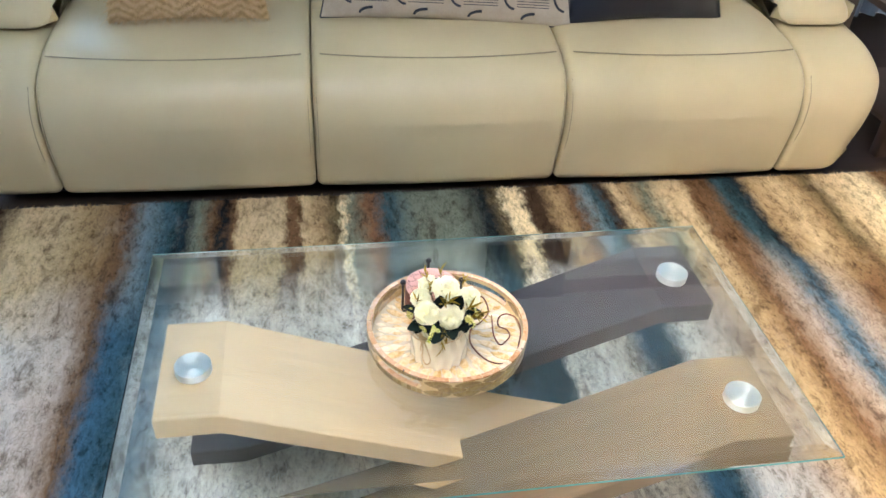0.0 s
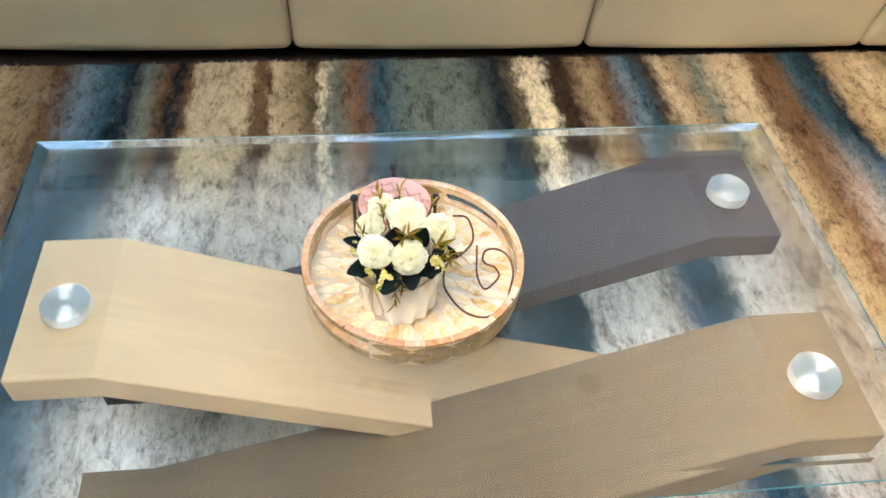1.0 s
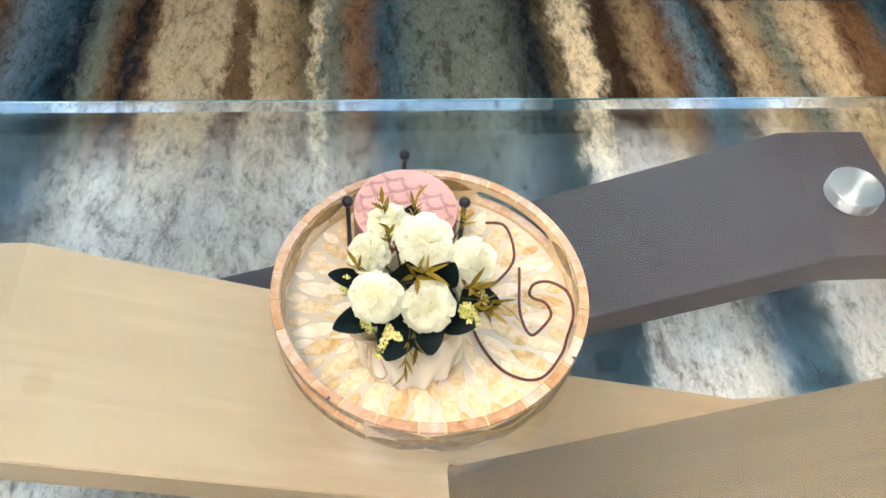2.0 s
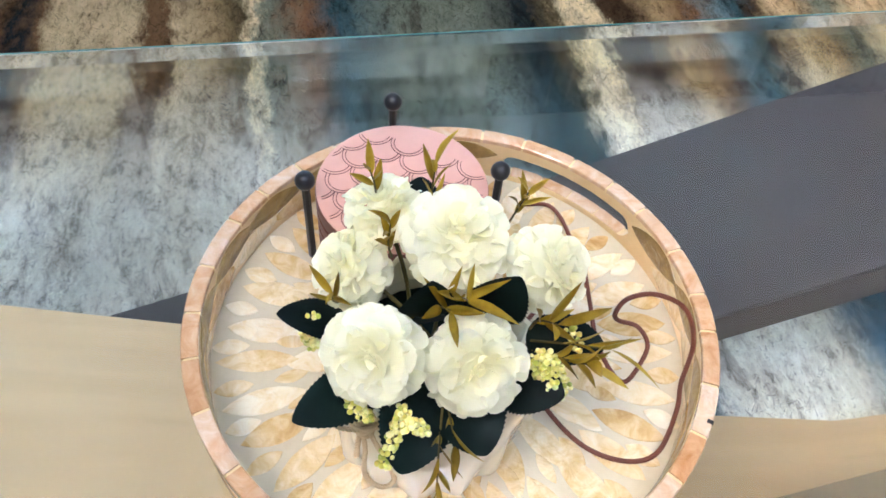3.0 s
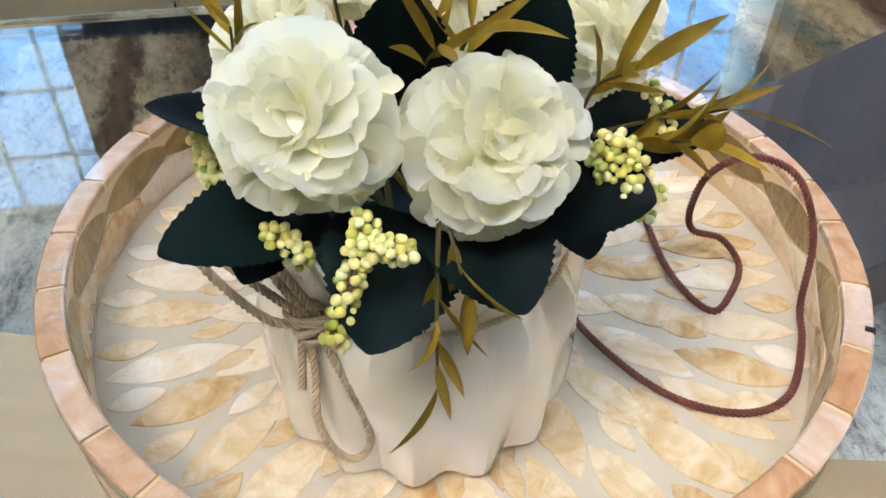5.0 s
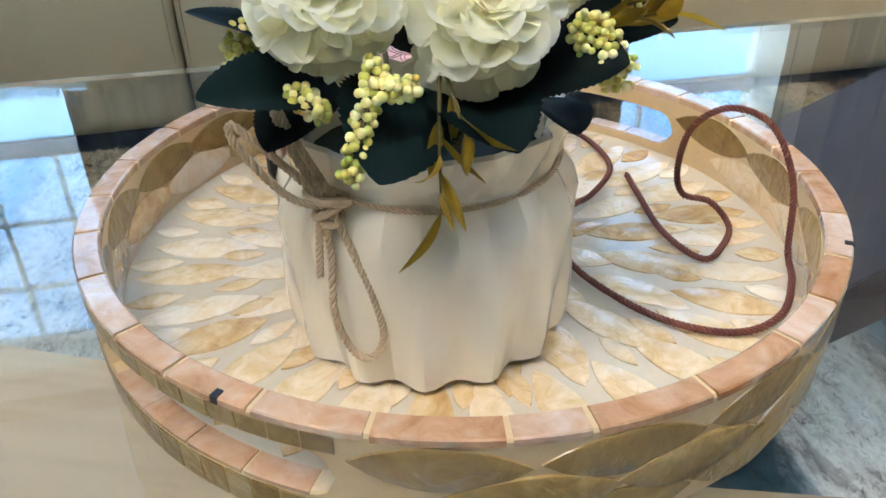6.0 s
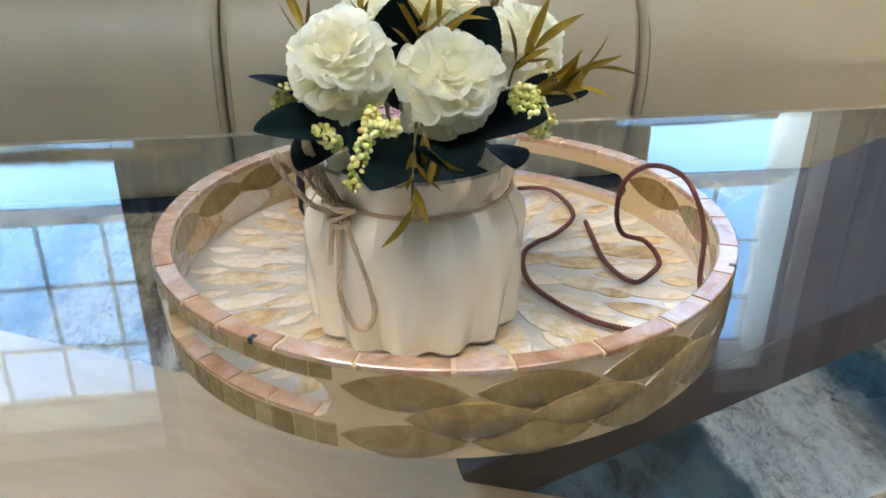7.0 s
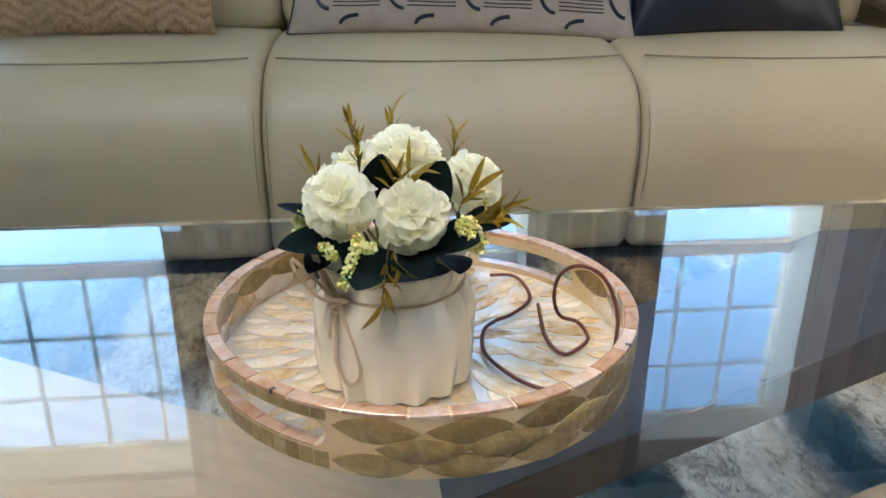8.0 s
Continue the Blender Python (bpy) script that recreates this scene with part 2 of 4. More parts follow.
CERAMIC = grained("white_ceramic", (0.85, 0.76, 0.54), (0.90, 0.82, 0.62), 25, 0.12, 0.0, Coat_Weight=0.7, Coat_Roughness=0.04)
TWINE = grained("jute_twine", (0.50, 0.36, 0.19), (0.74, 0.58, 0.36), 500, 0.9, 0.5, 0.0004)
CORD = grained("red_brown_cord", (0.085, 0.018, 0.008), (0.21, 0.058, 0.028), 500, 0.65, 0.4, 0.0003)
COASTER_TOP = grained("pink_coaster", (0.60, 0.30, 0.22), (0.72, 0.39, 0.30), 60, 0.45, 0.1)
COASTER_LINE = grained("engraved_line", (0.10, 0.03, 0.025), (0.16, 0.05, 0.04), 60, 0.6)
COASTER_WOOD = grained("red_wood", (0.12, 0.035, 0.02), (0.22, 0.075, 0.045), 60, 0.45)


def petal_material():
    m, nt, b = material("silk_petal", 0.6, Specular_IOR_Level=0.2)
    geo = nt.nodes.new("ShaderNodeNewGeometry")
    info = nt.nodes.new("ShaderNodeObjectInfo")
    v = geo.outputs["Position"]
    f = math_node(nt, "ADD", math_node(nt, "MULTIPLY", info.outputs["Random"], 0.35), math_node(nt, "MULTIPLY", noise_tex(nt, v, 70, 3), 0.65))
    nt.links.new(ramp(nt, f, [(0.2, (0.93, 0.89, 0.67)), (0.45, (0.94, 0.92, 0.76)), (0.8, (0.95, 0.94, 0.84))]), b.inputs["Base Color"])
    bump(nt, b, noise_tex(nt, v, 900, 2), 0.15, 0.0003)
    thin = nt.nodes.new("ShaderNodeBsdfTranslucent")
    thin.inputs["Color"].default_value = (0.96, 0.93, 0.70, 1)
    both = nt.nodes.new("ShaderNodeMixShader")
    both.inputs[0].default_value = 0.62
    nt.links.new(b.outputs[0], both.inputs[1])
    nt.links.new(thin.outputs[0], both.inputs[2])
    nt.links.new(both.outputs[0], nt.nodes["Material Output"].inputs["Surface"])
    return m


PETAL = petal_material()
HEART = grained("petal_heart", (0.90, 0.87, 0.62), (0.94, 0.91, 0.72), 300, 0.6)


def leaf_material(name, dark, light, rough):
    m, nt, b = material(name, rough, Specular_IOR_Level=0.2)
    v = coords(nt)
    info = nt.nodes.new("ShaderNodeObjectInfo")
    f = math_node(nt, "ADD", math_node(nt, "MULTIPLY", info.outputs["Random"], 0.4), math_node(nt, "MULTIPLY", noise_tex(nt, v, 120, 4), 0.6))
    nt.links.new(ramp(nt, f, [(0.25, dark), (0.75, light)]), b.inputs["Base Color"])
    rib = nt.nodes.new("ShaderNodeTexWave")
    rib.inputs["Scale"].default_value = 760.0
    rib.inputs["Distortion"].default_value = 1.5
    nt.links.new(coords(nt, (1, 0.5, 0)), rib.inputs["Vector"])
    bump(nt, b, rib.outputs["Fac"], 0.10, 0.0003)
    return m


LEAF = leaf_material("dark_green_leaf", (0.002, 0.007, 0.006), (0.006, 0.021, 0.016), 0.55)
BLADE = leaf_material("olive_gold_leaf", (0.20, 0.125, 0.010), (0.58, 0.40, 0.045), 0.38)
STEM = leaf_material("brown_stem", (0.06, 0.05, 0.015), (0.14, 0.11, 0.03), 0.5)


def berry_material():
    m, nt, b = material("green_berry", 0.38, Subsurface_Weight=0.15, Subsurface_Scale=0.002)
    info = nt.nodes.new("ShaderNodeObjectInfo")
    f = math_node(nt, "ADD", math_node(nt, "MULTIPLY", info.outputs["Random"], 0.75), math_node(nt, "MULTIPLY", noise_tex(nt, coords(nt), 500, 3), 0.25))
    nt.links.new(ramp(nt, f, [(0.12, (0.30, 0.36, 0.05)), (0.3, (0.62, 0.56, 0.10)), (0.6, (0.80, 0.71, 0.22)), (0.9, (0.88, 0.82, 0.40))]), b.inputs["Base Color"])
    return m


BERRY = berry_material()



def vinyl_material(name, backlight):
    """White vinyl that lets some daylight through, put in to brighten backlit bars and rails."""
    m, nt, b = material(name, 0.4)
    v = coords(nt)
    nt.links.new(ramp(nt, noise_tex(nt, v, 14, 3), [(0.3, (0.74, 0.74, 0.73)), (0.7, (0.80, 0.80, 0.79))]), b.inputs["Base Color"])
    thin = nt.nodes.new("ShaderNodeBsdfTranslucent")
    thin.inputs["Color"].default_value = (0.90, 0.93, 0.95, 1)
    both = nt.nodes.new("ShaderNodeMixShader")
    both.inputs[0].default_value = backlight
    nt.links.new(b.outputs[0], both.inputs[1])
    nt.links.new(thin.outputs[0], both.inputs[2])
    nt.links.new(both.outputs[0], nt.nodes["Material Output"].inputs["Surface"])
    return m


VINYL = vinyl_material("white_vinyl", 0.8)
SASH = vinyl_material("sash_vinyl", 0.3)

# ---- helpers for meshes ----
def smooth(ob, angle=40):
    for p in ob.data.polygons:
        p.use_smooth = True
    ob.data.set_sharp_from_angle(angle=radians(angle))
    return ob


def link(name, bm, mats, parent=None, label="", sharp=40):
    me = bpy.data.meshes.new(name)
    bmesh.ops.recalc_face_normals(bm, faces=bm.faces)
    bm.to_mesh(me)
    bm.free()
    for m in mats if isinstance(mats, (list, tuple)) else [mats]:
        me.materials.append(m)
    ob = new(name, me)
    ob.parent = parent
    if label:
        ob["label"] = label
    return smooth(ob, sharp) if sharp else ob


def part(name, bm, mat, parent, label="", sharp=40):
    return link(name, bm, mat, parent, label, sharp)


def thing(name, place, label, category, group="", turn=0.0):
    ob = new(name)
    ob.empty_display_size = 0.05
    ob.matrix_basis = pose(*place, 0, 0, turn)
    return tagged(ob, label, category, group)


def setting(name, bm, mat, label="", parent=None, sharp=40):
    return tagged(link(name, bm, mat, parent, "", sharp), label, "", "", "structure")


def box(x0, x1, y0, y1, z0, z1, bevel=0.0, bm=None):
    bm = bm or bmesh.new()
    vs = [bm.verts.new((x, y, z)) for x in (x0, x1) for y in (y0, y1) for z in (z0, z1)]
    faces = [bm.faces.new([vs[i] for i in f]) for f in ((0, 1, 3, 2), (4, 6, 7, 5), (0, 4, 5, 1), (2, 3, 7, 6), (0, 2, 6, 4), (1, 5, 7, 3))]
    if bevel:
        edges = list({e for f in faces for e in f.edges})
        bmesh.ops.bevel(bm, geom=edges, offset=bevel, segments=2, profile=0.6, affect="EDGES")
    return bm


def loft(rings, closed=True, cap=True, bm=None):
    """Skins a list of equally long rings of points."""
    bm = bm or bmesh.new()
    vs = [[bm.verts.new(p) for p in r] for r in rings]
    n = len(rings[0])
    for a, b in zip(vs, vs[1:]):
        for i in range(n if closed else n - 1):
            j = (i + 1) % n
            bm.faces.new((a[i], a[j], b[j], b[i]))
    if cap and closed:
        bm.faces.new(vs[0][::-1])
        bm.faces.new(vs[-1])
    return bm


def smooth_line(pts, n, closed=False):
    """Catmull-Rom through the points, n steps a span."""
    p = [Vector(q) for q in pts]
    m = len(p)
    out = []
    for i in range(m if closed else m - 1):
        if closed:
            a, b, c, d = p[i - 1], p[i], p[(i + 1) % m], p[(i + 2) % m]
        else:
            a, b, c, d = p[max(i - 1, 0)], p[i], p[i + 1], p[min(i + 2, m - 1)]
        for k in range(n):
            t = k / n
            out.append(0.5 * ((2 * b) + (c - a) * t + (2 * a - 5 * b + 4 * c - d) * t * t + (3 * b - a - 3 * c + d) * t ** 3))
    if not closed:
        out.append(p[-1])
    return out


def tube(pts, r, sides=6, bm=None, taper=None):
    pts = [Vector(p) for p in pts]
    rings, side = [], None
    for i, p in enumerate(pts):
        d = (pts[min(i + 1, len(pts) - 1)] - pts[max(i - 1, 0)]).normalized()
        if side is None:
            side = d.orthogonal().normalized()
        side = (side - d * side.dot(d)).normalized()
        up = d.cross(side)
        rr = r * (taper(i / (len(pts) - 1)) if taper else 1)
        rings.append([p + rr * (math.cos(a) * side + math.sin(a) * up) for a in (2 * math.pi * k / sides for k in range(sides))])
    return loft(rings, True, True, bm)


def rope_parts(name, pts, r, pitch, mat, parent, strands=3, sides=5):
    """A twisted line whose strands are parts of their own."""
    pts = [Vector(p) for p in pts]
    frames, side, run = [], None, 0.0
    for i, p in enumerate(pts):
        d = (pts[min(i + 1, len(pts) - 1)] - pts[max(i - 1, 0)]).normalized()
        if side is None:
            side = d.orthogonal().normalized()
        side = (side - d * side.dot(d)).normalized()
        run += (p - pts[i - 1]).length if i else 0
        frames.append((p, side, d.cross(side), run))
    for k in range(strands):
        line = []
        for p, s, u, w in frames:
            a = 2 * math.pi * (w / pitch + k / strands)
            line.append(p + 0.62 * r * (math.cos(a) * s + math.sin(a) * u))
        part(name, tube(line, 0.5 * r, sides), mat, parent)


def resample(pts, step):
    out, left = [Vector(pts[0])], step
    for a, b in zip(pts, pts[1:]):
        a, b = Vector(a), Vector(b)
        d = (b - a).length
        at = left
        while at <= d:
            out.append(a.lerp(b, at / d))
            at += step
        left = at - d
    return out


def upholstered(profile, x0, x1, r, across=26, crown=None, n=6):
    """A stuffed form: a closed profile in y and z, drawn from x0 to x1, with its ends rounded by r."""
    prof = [(p.x, p.y) for p in smooth_line([(y, z, 0) for y, z in profile], n, True)]
    m = len(prof)
    area = sum(prof[i - 1][0] * prof[i][1] - prof[i][0] * prof[i - 1][1] for i in range(m))
    turn = 1 if area > 0 else -1
    normals = []
    for i in range(m):
        dx, dy = prof[(i + 1) % m][0] - prof[i - 1][0], prof[(i + 1) % m][1] - prof[i - 1][1]
        k = math.hypot(dx, dy) or 1
        normals.append((turn * dy / k, -turn * dx / k))
    us = [0, 0.06, 0.2, 0.45, 0.75, 1.0]
    xs = [x0 + r * u * u for u in us] + [x0 + r + (x1 - x0 - 2 * r) * k / across for k in range(1, across)] + [x1 - r * u * u for u in us[::-1]]
    rings = []
    for x in xs:
        d = min(x - x0, x1 - x)
        inset = r - math.sqrt(max(r * r - (r - min(d, r)) ** 2, 0))
        s = 2 * (x - x0) / (x1 - x0) - 1
        ring = []
        for (y, z), (ny, nz) in zip(prof, normals):
            off = -inset + (crown(s, y, z) if crown else 0)
            ring.append((x, y + ny * off, z + nz * off))
        rings.append(ring)
    return loft(rings)


def cushion(w, h, t, seed=0, grid=28, pinch=0.06):
    """A scatter cushion, upright in x and z, with drawn-in sides and pointed corners."""
    bm = bmesh.new()
    rnd = Vector((seed * 3.1, seed * 1.7, 0))

    def at(u, v, s):
        k = 1 - pinch * (1 - abs(u) ** 2) * abs(v) ** 3
        j = 1 - pinch * (1 - abs(v) ** 2) * abs(u) ** 3
        x, z = u * w / 2 * j, v * h / 2 * k
        d = max(0.0, (1 - u * u) * (1 - v * v)) ** 0.42
        wrinkle = 0.006 * noise.noise(Vector((x * 14, z * 14, s)) + rnd) * min(1, 4 * d)
        return x, s * (t / 2 * d + wrinkle), z

    ts = [math.sin(math.pi / 2 * (2 * i / grid - 1)) for i in range(grid + 1)]
    verts = {}
    for s in (-1, 1):
        for i, u in enumerate(ts):
            for j, v in enumerate(ts):
                edge = i in (0, grid) or j in (0, grid)
                key = (i, j, 0 if edge else s)
                if key not in verts:
                    verts[key] = bm.verts.new(at(u, v, s))
    for s in (-1, 1):
        for i in range(grid):
            for j in range(grid):
                q = []
                for a, b in ((i, j), (i + 1, j), (i + 1, j + 1), (i, j + 1)):
                    edge = a in (0, grid) or b in (0, grid)
                    q.append(verts[(a, b, 0 if edge else s)])
                bm.faces.new(q)
    return bm, at


# ---- the room ----
WALL_Y, CEIL, WEST, EAST, SOUTH = 2.85, 2.9, -3.4, 3.6, -4.2
WINDOWS = [(-1.92, -0.80), (-0.52, 0.70), (0.987, 2.129)]
SILL, RAIL, HEAD = 0.75, 1.63, 2.62
REVEAL = 0.15   # how far the sashes sit back from the room


def wall_with_openings(name, x0, x1, y0, y1, openings, z1):
    bm, x = bmesh.new(), x0
    for a, b, lo, hi in openings:
        box(x, a, y0, y1, 0, z1, 0, bm)
        if lo > 0:
            box(a, b, y0, y1, 0, lo, 0, bm)
        box(a, b, y0, y1, hi, z1, 0, bm)
        x = b
    box(x, x1, y0, y1, 0, z1, 0, bm)
    return setting(name, bm, WALL, sharp=30)


wall_with_openings("wall_north", WEST, EAST, WALL_Y, WALL_Y + 0.31, [(a - 0.05, b + 0.05, SILL - 0.05, HEAD + 0.05) for a, b in WINDOWS], CEIL)
setting("wall_south", box(WEST, EAST, SOUTH - 0.16, SOUTH, 0, CEIL), WALL)
setting("wall_west", box(WEST - 0.16, WEST, SOUTH - 0.16, WALL_Y + 0.31, 0, CEIL), WALL)
setting("wall_east", box(EAST, EAST + 0.16, SOUTH - 0.16, WALL_Y + 0.31, 0, CEIL), WALL)
FILL_OPENING = (-1.75, 1.25, -1.25, -0.5)   # added opening for fill light, out of view behind and above the walk
cx0, cx1, cy0, cy1 = FILL_OPENING
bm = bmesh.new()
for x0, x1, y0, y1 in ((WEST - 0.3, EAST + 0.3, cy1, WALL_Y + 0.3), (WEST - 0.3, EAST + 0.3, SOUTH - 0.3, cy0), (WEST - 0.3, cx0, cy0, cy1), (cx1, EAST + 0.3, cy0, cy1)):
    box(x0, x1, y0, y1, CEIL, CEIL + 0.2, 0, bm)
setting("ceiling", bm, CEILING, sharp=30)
# frame and panes of the added fill opening; no known rooflight here
skylight = tagged(new("fill_skylight_1"), "added white-framed rooflight with clear panes, out of view, for fill light", "skylight", "", "structure")
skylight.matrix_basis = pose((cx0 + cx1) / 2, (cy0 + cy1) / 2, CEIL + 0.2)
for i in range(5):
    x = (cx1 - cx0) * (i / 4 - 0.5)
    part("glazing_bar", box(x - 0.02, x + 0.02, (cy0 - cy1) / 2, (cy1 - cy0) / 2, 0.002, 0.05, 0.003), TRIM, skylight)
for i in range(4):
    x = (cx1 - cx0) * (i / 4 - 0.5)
    p = part("pane", box(x + 0.021, x + (cx1 - cx0) / 4 - 0.021, (cy0 - cy1) / 2, (cy1 - cy0) / 2, 0.02, 0.026), FILL_PANE, skylight)
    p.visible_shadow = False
# unseen ground outside, made pale to bounce daylight up into the room
setting("ground", box(-60, 60, -60, 60, -0.35, -0.3), grained("pale_bounce_ground", (0.42, 0.39, 0.34), (0.52, 0.49, 0.43), 3, 0.9))
setting("floor", box(WEST - 0.16, EAST + 0.16, SOUTH - 0.16, WALL_Y + 0.31, -0.3, -0.012), DARK_WOOD)


def window_unit(k, a, b):
    """A double-hung window: an upper sash of four by three lights over a plain lower sash."""
    base = tagged(new(f"window_{k}"), "white double-hung window with gridded upper sash", "window", "", "structure")
    base.matrix_basis = pose((a + b) / 2, WALL_Y, SILL)
    w, h, r = (b - a) / 2, HEAD - SILL, RAIL - SILL
    bm = bmesh.new()
    for x0, x1, z0, z1 in ((-w - 0.045, -w, 0, h), (w, w + 0.045, 0, h), (-w - 0.045, w + 0.045, h, h + 0.045), (-w - 0.045, w + 0.045, -0.045, 0)):
        box(x0, x1, 0.0, 0.13 + REVEAL, z0, z1, 0.004, bm)
    part("window_frame", bm, TRIM, base)
    bm = bmesh.new()
    for x0, x1, z0, z1 in ((-w - 0.14, -w - 0.046, -0.06, h + 0.14), (w + 0.046, w + 0.14, -0.06, h + 0.14), (-w - 0.046, w + 0.046, h + 0.046, h + 0.14)):
        box(x0, x1, -0.022, -0.002, z0, z1, 0.005, bm)
    part("casing", bm, TRIM, base)
    part("window_sill", box(-w - 0.2, w + 0.2, -0.06, -0.002, -0.10, -0.062, 0.006), TRIM, base)
    part("meeting_rail", box(-w, w, REVEAL + 0.035, REVEAL + 0.085, r - 0.035, r + 0.035, 0.004), SASH, base)
    part("top_rail", box(-w, w, REVEAL + 0.05, REVEAL + 0.09, h - 0.024, h, 0.004), SASH, base)
    part("bottom_rail", box(-w, w, REVEAL + 0.035, REVEAL + 0.085, 0, 0.06, 0.004), SASH, base)
    for i in range(1, 4):
        part("muntin", box(-w + 2 * w * i / 4 - 0.009, -w + 2 * w * i / 4 + 0.009, REVEAL + 0.052, REVEAL + 0.074, r + 0.035, h - 0.03, 0.003), VINYL, base)
    for i in range(1, 3):
        z = r + 0.02 + (h - r) * i / 3
        part("muntin", box(-w, w, REVEAL + 0.054, REVEAL + 0.072, z - 0.009, z + 0.009, 0.003), VINYL, base)
    for z0, z1, y in ((0.06, r - 0.035, 0.06), (r + 0.035, h - 0.03, 0.063)):
        p = part("pane", box(-w, w, REVEAL + y - 0.002, REVEAL + y + 0.002, z0, z1), PANE, base)
        p.visible_shadow = False


for k, (a, b) in enumerate(WINDOWS):
    window_unit(k + 1, a, b)
    lamp = new("window_light", bpy.data.lights.new("window_light", "AREA"))
    lamp.data.shape, lamp.data.size, lamp.data.size_y = "RECTANGLE", b - a, HEAD - SILL
    lamp.data.cycles.is_portal = True
    lamp.matrix_world = look(((a + b) / 2, WALL_Y + 0.30, (HEAD + SILL) / 2), ((a + b) / 2, 0, (HEAD + SILL) / 2))
# portal that brings sky light in through the added rooflight
lamp = new("fill_skylight_light", bpy.data.lights.new("fill_skylight_light", "AREA"))
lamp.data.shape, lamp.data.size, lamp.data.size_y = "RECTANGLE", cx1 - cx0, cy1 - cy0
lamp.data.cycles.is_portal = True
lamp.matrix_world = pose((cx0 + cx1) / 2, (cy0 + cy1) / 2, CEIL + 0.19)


def curtain(x0, x1, seed):
    """A hanging drape with soft folds."""
    c = thing("curtain", ((x0 + x1) / 2, WALL_Y - 0.11, 0.02), "dark blue-grey curtain hanging beside the window", "curtain", "curtains by the windows")
    w, n = x1 - x0, int((x1 - x0) * 90)
    rows = []
    for z in (0.0, 0.6, 1.3, 2.0, 2.55, 2.74):
        front, back = [], []
        for i in range(n + 1):
            x = -w / 2 + w * i / n
            f = 0.032 * math.sin(x * 2 * math.pi / 0.11 + seed + 0.4 * math.sin(z * 2 + x * 9)) + 0.012 * noise.noise(Vector((x * 7, z, seed)))
            front.append((x, f - 0.002, z))
            back.append((x, f + 0.002, z))
        rows.append(front + back[::-1])
    part("drape", loft(rows), CURTAIN, c, sharp=60)
    part("rod_pocket", box(-w / 2, w / 2, -0.02, 0.02, 2.74, 2.79, 0.006), CURTAIN, c)
    return c


for i, (x0, x1) in enumerate(((-2.75, -2.05), (-0.90, -0.20), (0.765, 1.31), (2.34, 3.04))):
    curtain(x0, x1, i * 1.7)


def downlight(x, y):
    d = thing("downlight", (x, y, CEIL - 0.012), "white round recessed ceiling light, switched off", "ceiling light", "ceiling lights")
    ring = [(math.cos(2 * math.pi * k / 40), math.sin(2 * math.pi * k / 40)) for k in range(40)]
    prof = [(0.092, 0.011), (0.09, 0.0), (0.07, -0.002), (0.064, 0.011)]
    part("trim_ring", loft([[(r * c, r * s, z) for c, s in ring] for r, z in prof], True, False), TRIM, d)
    # shade of the recessed can is put into the lens's grey colour
    part("diffuser", loft([[(r * c, r * s, z) for c, s in ring] for r, z in ((0.063, 0.0105), (0.05, 0.009), (0.01, 0.0085))]), WALL, d, "unlit lens, greyed for the shade of its recess")


for x in (-1.51, 1.0):
    for y in (1.33, -2.9):
        downlight(x, y)

